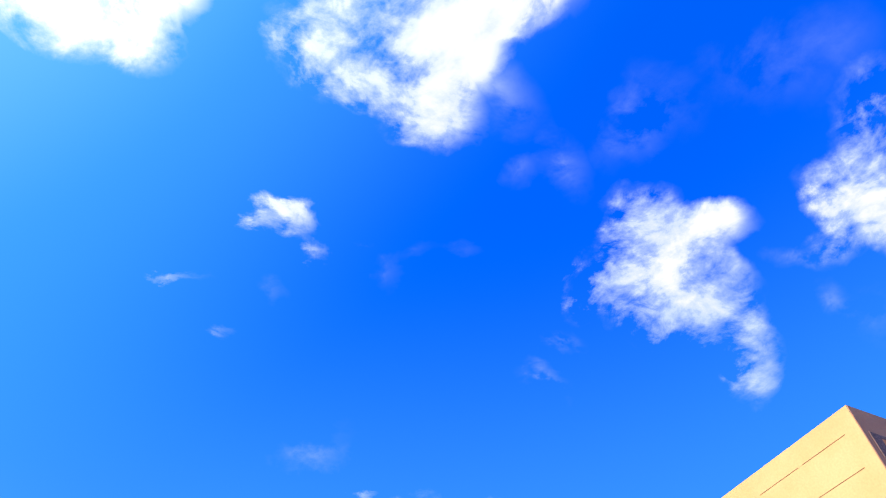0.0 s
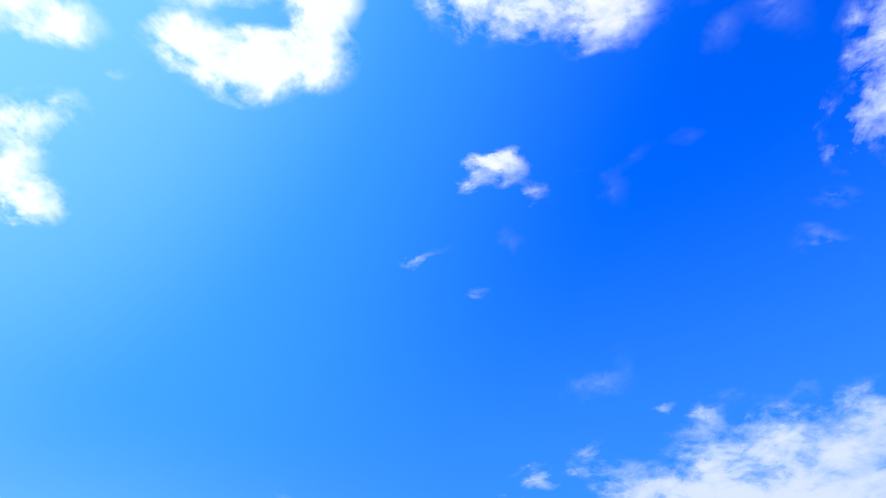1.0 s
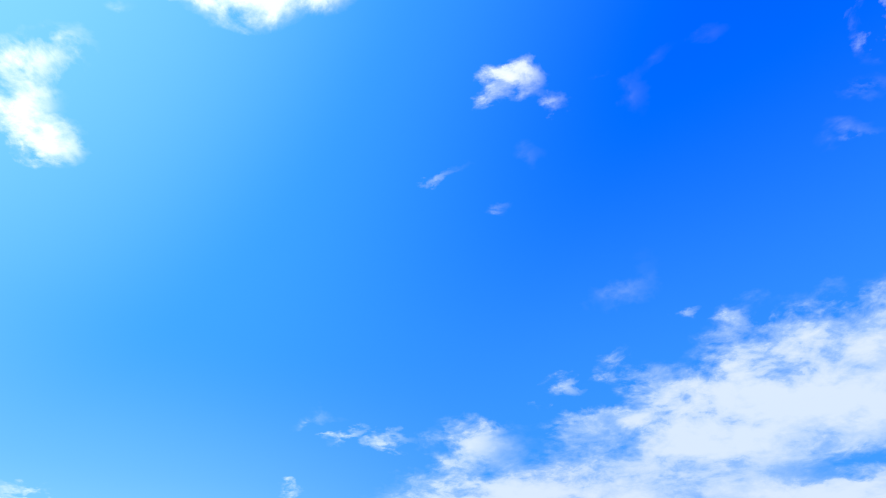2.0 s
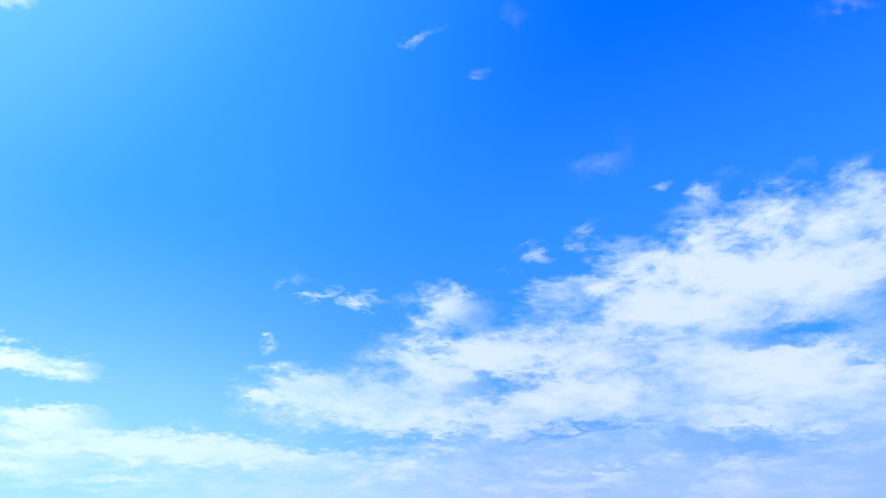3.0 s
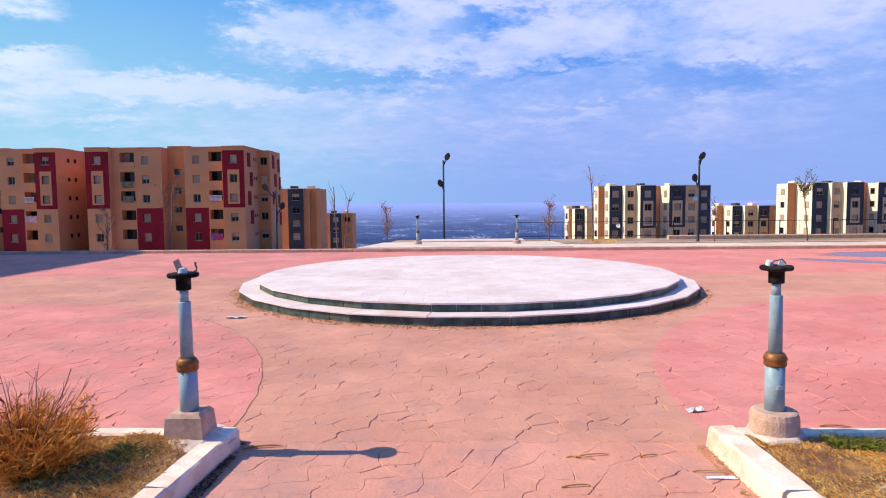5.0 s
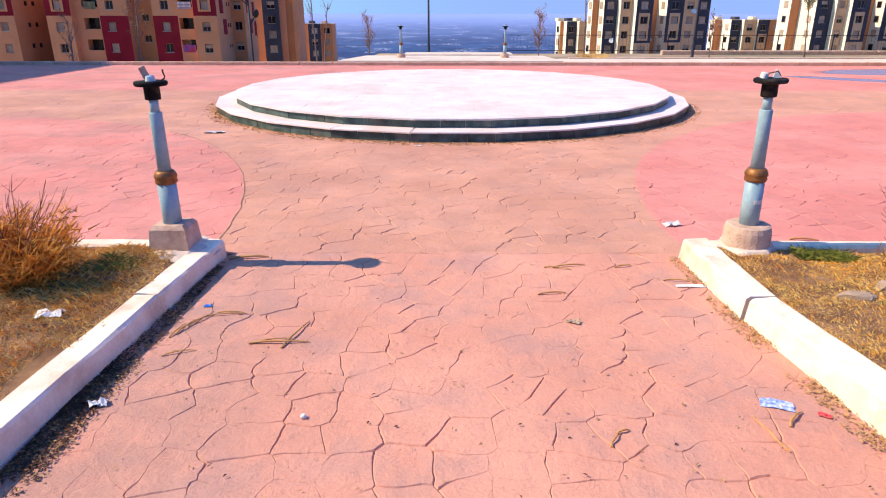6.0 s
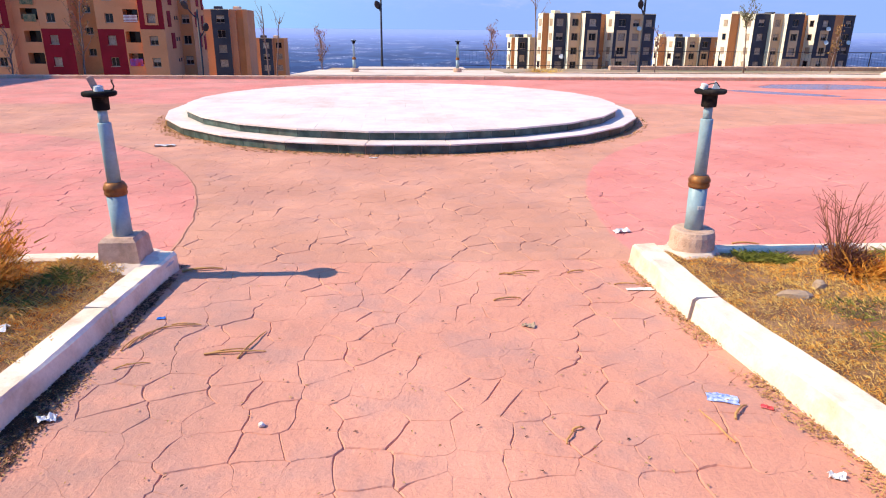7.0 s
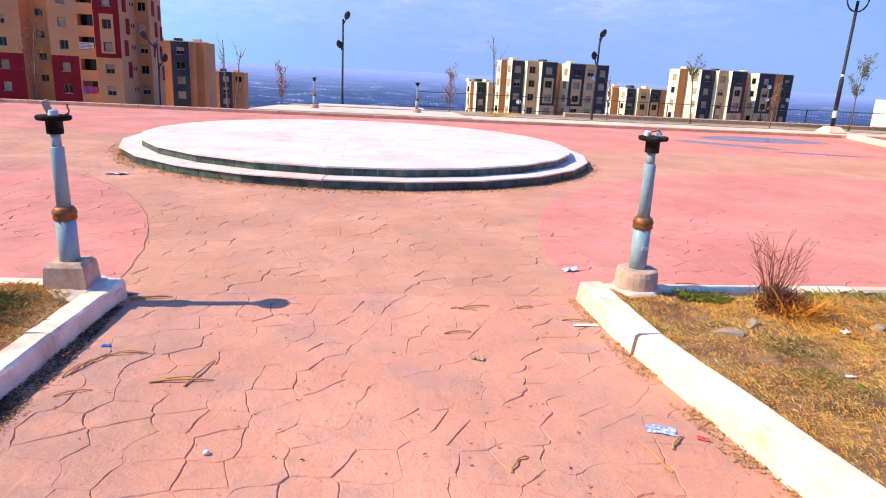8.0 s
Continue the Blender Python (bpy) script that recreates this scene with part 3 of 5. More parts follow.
def window_part(parent, x, z, w, h, y, look_of="shutter"):
    """Frame, pane and, where it is down, a rolled shutter; facing -y."""
    f = 0.07
    bars = join(box(x - w / 2, x + w / 2, y, y + 0.08, z, z + f), box(x - w / 2, x + w / 2, y, y + 0.08, z + h - f, z + h),
                box(x - w / 2, x - w / 2 + f, y, y + 0.08, z + f, z + h - f), box(x + w / 2 - f, x + w / 2, y, y + 0.08, z + f, z + h - f),
                box(x - 0.03, x + 0.03, y + 0.01, y + 0.07, z + f, z + h - f))
    window = solid("window", bars, M["frame_paint"], parent)
    solid("pane", box(x - w / 2 + f, x + w / 2 - f, y + 0.035, y + 0.045, z + f, z + h - f), M["glass"], window)
    solid("sill", box(x - w / 2 - 0.08, x + w / 2 + 0.08, y - 0.22, y, z - 0.06, z - 0.003), M["shutter"], window)
    if look_of != "open":
        low = z + f + (0 if look_of == "shutter" else h * 0.45)
        n = max(3, int((z + h - low) / 0.14))
        step = (z + h - f - low) / n
        solid("shutter", join(*[box(x - w / 2 + f, x + w / 2 - f, y - 0.015, y + 0.03, low + k * step, low + (k + 0.86) * step) for k in range(n)]), M["shutter"], window)


def bay(building, x0, x1, y, back, base, top, storey, zones, columns=(), sides="beige", rng=None, rise=0.5):
    """One bay of a facade. zones: (from storey, to storey, colour); columns: (x, width, height, sill, kind, storeys)."""
    levels = round((top - base) / storey)
    for s0, s1, colour in zones:
        z0, z1 = (base + s0 * storey if s0 else base - 3.0), (base + s1 * storey if s1 < levels else top + rise)
        holes = []
        for cx, w, h, sill, kind, where in columns:
            for s in where:
                if s0 <= s < s1:
                    holes.append((cx - w / 2, cx + w / 2, base + s * storey + sill, base + s * storey + sill + h))
        wide = [h for h in holes if h[1] - h[0] > 1.7]
        solid("wall", front(x0, x1, z0, z1, holes, y, 1.3 if wide else 0.3), M[colour], building)
        wall = join(([(x0, y, z0), (x0, back, z0), (x0, back, z1), (x0, y, z1), (x1, y, z0), (x1, back, z0), (x1, back, z1), (x1, y, z1)],
                     [(1, 0, 3, 2), (4, 5, 6, 7), (5, 1, 2, 6)]),
                    ([(x0, y, z1), (x1, y, z1), (x1, back, z1), (x0, back, z1)], [(0, 1, 2, 3)]))
        solid("side_wall", wall, M[sides], building)
    for cx, w, h, sill, kind, where in columns:
        for s in where:
            z = base + s * storey + sill
            if kind == "window":
                window_part(building, cx, z, w, h, y + 0.2, rng.choice(("shutter", "shutter", "half", "open")))
            elif kind == "small":
                window_part(building, cx, z, w, h, y + 0.2, "open")
            elif kind == "loggia":
                loggia = solid("loggia", box(cx - w / 2 - 0.05, cx + w / 2 + 0.05, y - 0.05, y + 0.06, z - 0.1, z + 0.68), M["beige"], building)
                solid("door", box(cx - w * 0.1, cx + w * 0.3, y + 1.2, y + 1.28, z, z + 2.0), M["glass"], loggia)
                # the dark back walls have the loggia's shade painted in
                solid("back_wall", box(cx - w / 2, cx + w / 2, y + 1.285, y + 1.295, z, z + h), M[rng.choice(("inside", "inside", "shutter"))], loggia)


def parapet_caps(building, spans, top, mat):
    for x0, x1, y, back in spans:
        solid("parapet", join(box(x0 - 0.08, x1 + 0.08, y - 0.08, y + 0.22, top + 0.502, top + 0.66),
                              box(x0 - 0.08, x0 + 0.22, y + 0.22, back, top + 0.502, top + 0.66), box(x1 - 0.22, x1 + 0.08, y + 0.22, back, top + 0.502, top + 0.66)), M[mat], building)


def framed(building, x0, x1, z0, z1, y, mat, holes):
    """A proud panel round the windows of a coloured pier."""
    rim = join(front(x0, x1, z0, z1, holes, y - 0.07, 0.07, False),
               ([(x0, y - 0.07, z0), (x0, y, z0), (x0, y, z1), (x0, y - 0.07, z1), (x1, y - 0.07, z0), (x1, y, z0), (x1, y, z1), (x1, y - 0.07, z1)],
                [(1, 0, 3, 2), (4, 5, 6, 7), (3, 7, 6, 2), (0, 1, 5, 4)]))
    solid("panel", rim, M[mat], building)


def red_block():
    """Five storeys of beige render with red piers, stepped in plan."""
    rng = random.Random(5)
    b = empty("apartment_building", -45, 95, -6)
    tagged(b, "five-storey beige apartment block with dark red piers and loggias", "building", "apartment blocks")
    o = b.matrix_world.inverted()
    base, st = -4.25, 2.62
    top = base + 5 * st
    full = range(5)
    before = set(scene.objects)

    def W5(cx, kind="window", where=full, w=1.02, h=1.1, sill=0.75):
        return (cx, w, h, sill, kind, where)

    def pier(x0, x1):
        cx = (x0 + x1) / 2
        bay(b, x0, x1, 87, 98, base, top, st, ((0, 2, "beige"), (2, 5, "red")), (W5(cx),), rng=rng, rise=0.25)
        framed(b, cx - 0.8, cx + 0.8, base + 2 * st + 0.5, base + 4 * st - 0.15, 87, "beige",
               [(cx - 0.51, cx + 0.51, base + s * st + 0.75, base + s * st + 1.85) for s in (2, 3)])
        solid("band", box(x0, x1, 86.96, 87, 8.66, 9.1), M["beige"], b)

    for off in (0.0, -25.7):
        # pier, loggia facade, stair core, loggia facade, pier
        pier(-32.0 + off, -29.05 + off)
        bay(b, -34.4 + off, -32.0 + off, 88, 98, base, top, st, ((0, 5, "beige"),), ((-33.35 + off, 1.8, 2.0, 0.35, "loggia", full),), rng=rng, rise=0.25)
        bay(b, -37.6 + off, -34.4 + off, 88, 98, base, top, st, ((0, 2, "red"), (2, 5, "beige")), (W5(-36.0 + off),), rng=rng, rise=0.25)
        bay(b, -40.75 + off, -37.6 + off, 90, 98, base, top + 0.6, st, ((0, 5, "ochre"),), (W5(-39.46 + off, "small", (0, 1, 2, 3), 0.95, 0.9, 1.92),), rng=rng, rise=0.1)
        bay(b, -44.4 + off, -40.75 + off, 88, 98, base, top, st, ((0, 2, "red"), (2, 5, "beige")), (W5(-43.0 + off),), rng=rng, rise=0.25)
        bay(b, -46.65 + off, -44.4 + off, 88, 98, base, top, st, ((0, 5, "beige"),), ((-45.5 + off, 2.0, 2.0, 0.35, "loggia", full),), rng=rng, rise=0.25)
        bay(b, -47.5 + off, -46.65 + off, 88, 98, base, top, st, ((0, 5, "beige"),), rng=rng, rise=0.25)
        pier(-50.7 + off, -47.5 + off)
        parapet_caps(b, ((-32.0 + off, -29.05 + off, 87, 98), (-37.6 + off, -32.1 + off, 88, 98), (-47.4 + off, -40.85 + off, 88, 98), (-50.7 + off, -47.6 + off, 87, 98)), top - 0.25, "beige")
    # rear wing at the end, and the link between the two halves
    bay(b, -29.05, -27.35, 93, 98.4, base, top, st, ((0, 5, "ochre"),), (W5(-28.25),), rng=rng, rise=0.2)
    bay(b, -54.75, -50.7, 95, 98, base, top, st, ((0, 5, "ochre"),), (W5(-52.0, "small", full, 0.8, 0.9, 0.75),), rng=rng, rise=0.2)
    # tall narrow red panels and vents on the end walls
    for s in range(5):
        z = base + s * st
        if s:
            solid("panel", box(-29.05, -28.97, 88.3 + 0.9 * (s % 2), 89.5 + 0.9 * (s % 2), z + 0.3, z + 2.2), M["red"], b)
            solid("panel", box(-27.35, -27.27, 94.2 + 1.0 * (s % 2), 95.2 + 1.0 * (s % 2), z + 0.3, z + 2.2), M["red"], b)
            solid("panel", box(-27.35, -27.27, 97.0 + 0.5 * (s % 2), 97.8 + 0.5 * (s % 2), z - 0.1, z + 1.8), M["red"], b)
        for y in (91.0, 91.9):
            solid("vent", box(-29.05, -29.01, y, y + 0.35, z + 1.2, z + 1.65), M["inside"], b)
        for y in (89.6, 91.2):
            solid("vent", box(-54.75, -54.70, y, y + 0.5, z + 1.2, z + 1.75), M["inside"], b)
    # roof housings
    for x, y in ((-30.6, 89), (-39.2, 91), (-44.5, 90), (-49.5, 90), (-56.5, 90), (-65, 91)):
        solid("roof_housing", box(x - 0.8, x + 0.8, y, y + 3, top + 0.2, top + 0.62, 0.04), M["beige"], b)
    # washing on the loggia rails
    for x, s, w, colour in ((-33.35, 2, 1.7, "cloth_pale"), (-59.1, 1, 1.6, "cloth_pink"), (-33.3, 0, 1.6, "cloth_red"), (-59.2, 2, 1.3, "cloth_pale"), (-45.5, 3, 1.6, "cloth_green"), (-45.4, 2, 1.5, "cloth_green")):
        z = base + s * st + 0.35 + (1.35 if s in (0, 1, 2) else 0.7)
        verts = [(x - w / 2 + w * i / 8, 87.84 - 0.02 * math.sin(i * 1.7), z - 0.9 * j / 3) for j in range(4) for i in range(9)]
        quads = [(j * 9 + i, j * 9 + i + 1, (j + 1) * 9 + i + 1, (j + 1) * 9 + i) for j in range(3) for i in range(8)]
        cloth = solid("washing", (verts, quads), M[colour], b)
        cloth.modifiers.new("thick", "SOLIDIFY").thickness = 0.02
    for ob in set(scene.objects) - before:
        if ob.parent == b:
            ob.matrix_parent_inverse = o
    # a hundred metres off, storeys of three metres
    b.matrix_world = Matrix.Translation((0, 0, 1.6)) @ Matrix.Scale(1.15, 4) @ Matrix.Translation((0, 0, -1.6)) @ b.matrix_world
    return b


def grey_block(x, y, base, storeys, plan, label, seed, st=3.1, dish=0, sides="sunlit_render", turn=0):
    """A stepped block: plan of (from, to, set back, colour, kind)."""
    rng = random.Random(seed)
    b = empty("apartment_building", x, y, base, turn)
    tagged(b, label, "building", "apartment blocks")
    top = storeys * st
    full = range(storeys)
    for x0, x1, back_by, colour, kind in plan:
        cx = (x0 + x1) / 2
        columns = ()
        if kind in ("windows", "pier", "balconies"):
            columns = ((cx, min(1.7, (x1 - x0) * 0.55), 1.5, 0.9, "window", full),)
        zones = ((0, 1, "sand"), (1, storeys, colour)) if kind == "pier" else ((0, storeys, colour),)
        bay(b, x0, x1, back_by, 0 if turn and x0 < 4 else 6, 0, top, st, zones, columns, sides, rng)
        if kind == "pier":
            framed(b, cx - 1.25, cx + 1.25, st + 0.5, st * (storeys - 1) + 0.1, back_by, "sand",
                   [(cx - columns[0][1] / 2, cx + columns[0][1] / 2, s * st + 0.9, s * st + 2.4) for s in range(1, storeys - 1)])
        if kind != "recess":
            solid("parapet", box(x0 + 0.02, x1 - 0.02, back_by - 0.06, back_by + 0.24, top + 0.502, top + 0.65), M["cream"], b)
        solid("plinth", box(x0 + 0.01, x1 - 0.01, back_by + 0.02, -0.02 if turn and x0 < 4 else 5.98, -4.5, -3.0), M["concrete"], b)
    # windows on the lit flanks that stand well proud of their neighbour
    before = 0.0
    for x0, x1, back_by, colour, kind in plan:
        if before - back_by > 1.9 and kind != "recess":
            mid = back_by + min(1.6, (before - back_by) / 2)
            for s in full:
                lower = s * st + 0.9
                flank = solid("window", box(x0 - 0.05, x0 - 0.002, mid - 0.65, mid + 0.65, lower, lower + 1.5), M["frame_paint"], b)
                solid("pane", box(x0 - 0.06, x0 - 0.05, mid - 0.52, mid + 0.52, lower + 0.12, lower + 1.38), M["shutter" if rng.random() < 0.5 else "glass"], flank)
        before = back_by
    for k in range(3):
        hx = plan[0][0] + (plan[-1][1] - plan[0][0]) * (0.2 + 0.3 * k)
        solid("roof_housing", box(hx - 0.7, hx + 0.7, 1, 3, top + 0.5, top + 1.25, 0.04), M["dark" if k == 1 else "cream"], b)
    for k in range(dish):
        x0, x1, back_by, *_ = plan[rng.randrange(len(plan))]
        z = rng.randrange(1, storeys) * st + 0.4
        bowl = lathe([(0.04, 0.0), (0.3, 0.05), (0.55, 0.2), (0.54, 0.22), (0.28, 0.08), (0.03, 0.03)], 16)
        d = solid("satellite_dish", moved(bowl, pose((x0 + x1) / 2 + 0.5, back_by - 0.5, z, 65, 0, -25)), M["white_metal"], b, "white satellite dish", True)
        solid("bracket", tube([((x0 + x1) / 2 + 0.5, back_by, z - 0.3), ((x0 + x1) / 2 + 0.5, back_by - 0.48, z)], [0.03, 0.03]), M["white_metal"], d)
    return b


M["cloth_pale"] = material("cloth_pale", lambda t, w: (mixed(t, smooth(t, node(t, "ShaderNodeTexWave", {"Vector": w, "Scale": 1.6}, bands_direction="Z").outputs[1], 0.4, 0.6), (0.6, 0.6, 0.66, 1), (0.25, 0.1, 0.12, 1)), None), rough=0.9)
M["cloth_pink"] = material("cloth_pink", worn((0.45, 0.1, 0.25, 1), (0.6, 0.5, 0.5, 1), 2.5, 20), rough=0.9)
M["cloth_red"] = material("cloth_red", worn((0.5, 0.03, 0.03, 1), (0.1, 0.08, 0.35, 1), 1.2, 20), rough=0.9)
M["cloth_green"] = material("cloth_green", worn((0.05, 0.1, 0.06, 1), (0.3, 0.22, 0.12, 1), 2.0, 20), rough=0.9)
M["white_metal"] = material("white_metal", worn((0.75, 0.75, 0.76, 1), (0.6, 0.58, 0.56, 1), 6, 40), rough=0.5)

red_block()
GREY = "four-storey cream and charcoal apartment block with framed windows"
# sunlit flanks are whiter and recesses ochre: light and shade as colour
grey_block(30.9, 152.0, -7.85, 4, ((0, 1.46, -2.2, "ochre", "blank"), (1.46, 4.56, -4.8, "dark", "windows"), (4.56, 7.35, -6.2, "sand", "windows"), (7.35, 11.22, -7.9, "dark", "pier"),
                                   (11.22, 15.25, -2.9, "ochre", "recess"), (15.25, 19.35, -6.7, "dark", "pier"), (19.35, 22.58, -6.65, "sand", "windows"), (22.58, 25.73, -6.75, "dark", "windows")), GREY, 1, 2.98, 4, turn=14)
grey_block(76.4, 159.9, -7.9, 4, ((0, 2.3, -3.7, "ochre", "blank"), (2.3, 6.49, -8.7, "dark", "windows"), (6.49, 9.21, -9.9, "sand", "windows"), (9.21, 13.9, -11.3, "dark", "pier"),
                                  (13.9, 20.89, -5.3, "ochre", "recess"), (20.89, 26.19, -8.3, "dark", "pier"), (26.19, 28.73, -8.25, "ochre", "blank"), (28.73, 32.26, -8.35, "dark", "windows")), GREY, 2, 3.08, 3, turn=14)
grey_block(69.3, 182.0, -12.95, 4, ((0, 2.15, -2.2, "ochre", "blank"), (2.15, 5.17, -6.05, "dark", "windows"), (5.17, 8.85, -7.15, "sand", "windows"), (8.85, 12.29, -7.7, "dark", "pier"), (12.29, 18.0, -6.9, "ochre", "windows")), GREY, 3, 2.98, turn=14)
grey_block(27.0, 169.9, -13.2, 4, ((0, 0.9, -2.45, "ochre", "blank"), (0.9, 3.5, -4.35, "dark", "windows"), (3.5, 8.0, -5.7, "sand", "windows")), GREY, 4, 2.98, turn=14)
# beige in place of cream on these two: shade put into the colour
grey_block(-39.3, 149.0, -7.8, 4, ((-6.0, 0.0, 0.4, "beige", "windows"), (0.0, 3.6, -2.0, "dark", "windows"), (3.6, 4.8, -1.2, "beige", "blank"), (4.8, 6.3, -0.6, "ochre", "blank"), (6.3, 7.2, -1.2, "beige", "blank")), "cream and charcoal apartment block in shade", 6, 2.98, sides="beige")
grey_block(-38.5, 192.0, -14.2, 4, ((-5.5, 0.0, 0.0, "beige", "windows"), (0.0, 3.4, -2.0, "dark", "windows"), (3.4, 6.4, -0.5, "ochre", "windows")), "cream and charcoal apartment block in shade", 7, 2.98, sides="beige")


# ---- the plaza ----
CX, CY = 0.08, 12.4  # centre of the round platform
plaza = tagged(solid("plaza_bed", box(-24, 19.8, 4.0, 20.7, -0.2, -0.0065), M["dusty_joint"]), "grit joints under the stamped plaza paving", "paving", kind="structure")
path = tagged(solid("path_bed", box(-1.66, 2.02, -7, 3.999, -0.2, -0.0075), M["joint"]), "grit joints under the stamped path", "paving", kind="structure")
rng = random.Random(11)
CELL = 0.205
seeds = {}


def seed_at(i, j):
    if (i, j) not in seeds:
        r = random.Random(i * 7919 + j * 104729)
        seeds[i, j] = ((i + 0.5 + r.uniform(-0.42, 0.42)) * CELL * 1.08, (j + 0.5 + r.uniform(-0.42, 0.42)) * CELL * 0.95)
    return seeds[i, j]


def stone_outline(i, j, bounds):
    x, y = seed_at(i, j)
    cell = [(x - 0.9, y - 0.9), (x + 0.9, y - 0.9), (x + 0.9, y + 0.9), (x - 0.9, y + 0.9)]
    for di in range(-2, 3):
        for dj in range(-2, 3):
            if di or dj:
                u, v = seed_at(i + di, j + dj)
                cell = clipped(cell, u - x, v - y, (u * u + v * v - x * x - y * y) / 2)
    x0, x1, y0, y1 = bounds
    for a, b, c in ((-1, 0, -x0), (1, 0, x1), (0, -1, -y0), (0, 1, y1)):
        cell = clipped(cell, a, b, c)
    # drop corners that almost coincide
    out = []
    for p in cell:
        if not out or math.hypot(p[0] - out[-1][0], p[1] - out[-1][1]) > 0.006:
            out.append(p)
    while len(out) > 3 and math.hypot(out[0][0] - out[-1][0], out[0][1] - out[-1][1]) <= 0.006:
        out.pop()
    return out


def wander(p, q):
    """Points between two corners, off the straight line by the same amount whichever way it is walked."""
    long = math.hypot(q[0] - p[0], q[1] - p[1])
    n = min(5, int(long / 0.04) + 1)
    a, b = (p, q) if (round(p[0], 3), round(p[1], 3)) < (round(q[0], 3), round(q[1], 3)) else (q, p)
    out = []
    for k in range(1, n):
        f = k / n
        x, y = a[0] + (b[0] - a[0]) * f, a[1] + (b[1] - a[1]) * f
        w = noise.noise((x * 6.5, y * 6.5, 7)) * 0.034 * math.sin(f * math.pi) ** 0.6
        out.append((x - (b[1] - a[1]) / long * w, y + (b[0] - a[0]) / long * w))
    return out if a == p else out[::-1]


def stone_shape(outline, r):
    """A stone with wandering, worn edges, a little proud of its joints."""
    fine = []
    for k, p in enumerate(outline):
        fine.append(p)
        fine += wander(p, outline[(k + 1) % len(outline)])
    # joints open and close along their length, so that they break into strokes
    far = max(0.7, 1 - max(0.0, outline[0][1] - 4.5) / 14)
    lean = 0.32 if outline[0][1] < 4.2 else 0.12
    openness = [max(0.0, min(1.0, lean + 1.5 * noise.noise((x * 2.9, y * 2.9, 21)) + 0.6 * noise.noise((x * 11, y * 11, 5)))) * far for x, y in fine]
    outer, wide = inset(fine, 0.0003), inset(fine, 0.0062 if lean > 0.3 else 0.010)
    cut = 0.14 if lean > 0.3 else 0.32
    top, rim = [], []
    for (ax, ay), (bx, by), k in zip(outer, wide, openness):
        f = 0.15 + 0.85 * k + r.uniform(0, 0.12)
        top.append((ax + (bx - ax) * f, ay + (by - ay) * f))
        rim.append((ax + (bx - ax) * cut * k, ay + (by - ay) * cut * k, -0.0006 - 0.0065 * k))
    z = r.uniform(-0.0006, 0.0008)
    m = len(outer)
    verts = [(x, y, -0.02) for x, y, _ in rim] + [(x, y, z + h) for x, y, h in rim] + [(x, y, z + 0.0016 * noise.noise((x * 5, y * 5, 3))) for x, y in top]
    faces = [(k * m + i, k * m + (i + 1) % m, (k + 1) * m + (i + 1) % m, (k + 1) * m + i) for k in range(2) for i in range(m)]
    return verts, faces + [tuple(range(2 * m, 3 * m))]


rest = {"plaza": [], "path": []}
picked = []
for where, (x0, x1, y0, y1) in (("path", (-1.65, 2.0, -4.0, 4.27)), ("plaza", (-16.5, 18.6, 4.27, 20.7))):
    for i in range(math.floor(x0 / CELL / 1.08) - 1, math.ceil(x1 / CELL / 1.08) + 1):
        for j in range(math.floor(y0 / CELL / 0.95) - 1, math.ceil(y1 / CELL / 0.95) + 1):
            x, y = seed_at(i, j)
            if math.hypot(x - CX, y - CY) < 3.7:
                continue
            outline = stone_outline(i, j, (x0, x1, y0, y1))
            if len(outline) < 3:
                continue
            shape = stone_shape(outline, rng)
            near = (where == "path" and y > 1.6) or (where == "plaza" and y < 5.6 and -1.7 < x < 1.7)
            if near and len(picked) < 300:
                picked.append((shape, plaza if where == "plaza" else path))
            else:
                rest[where].append(shape)

# ---- the round platform ----
platform = tagged(empty("platform", CX, CY, 0), "low round two-step platform paved in white marble, dark green tiled risers", "platform")
SIDES, TURN = 24, math.pi / 24


def step_core(name, radius, z0, z1):
    return solid(name, prism(ring(radius, SIDES, TURN), z0, z1), M["mortar"], platform)


step_core("lower_core", 4.135, -0.15, 0.112)
step_core("upper_core", 3.815, 0.112, 0.232)
for radius, z0, z1 in ((4.135, 0.0, 0.110), (3.815, 0.134, 0.231)):
    side = 2 * radius * math.sin(math.pi / SIDES)
    wide = side / 3
    data = mesh("riser_tile", *box(-wide / 2 + 0.004, wide / 2 - 0.004, -0.012, 0.004, z0 + 0.003, z1, 0.002), M["green_tile"])
    for k in range(SIDES):
        mid = TURN + 2 * math.pi * (k + 0.5) / SIDES
        apothem = radius * math.cos(math.pi / SIDES)
        for s in (-1, 0, 1):
            tile = new("riser_tile", data)
            tile.parent = platform
            tile.matrix_basis = pose(0, 0, 0, 0, 0, math.degrees(mid) + 90) @ Matrix.Translation((s * wide, -apothem, rng.uniform(-0.001, 0.001)))
            tile.rotation_mode = "XYZ"
# marble coping of the lower step
for k in range(SIDES):
    a0, a1 = TURN + 2 * math.pi * k / SIDES + 0.001, TURN + 2 * math.pi * (k + 1) / SIDES - 0.001
    poly = [(r * math.cos(a), r * math.sin(a)) for r, a in ((4.17, a0), (4.17, a1), (3.785, a1), (3.785, a0))]
    solid("coping_slab", prism(poly, 0.112, 0.132, 0.003), M["marble"], platform)
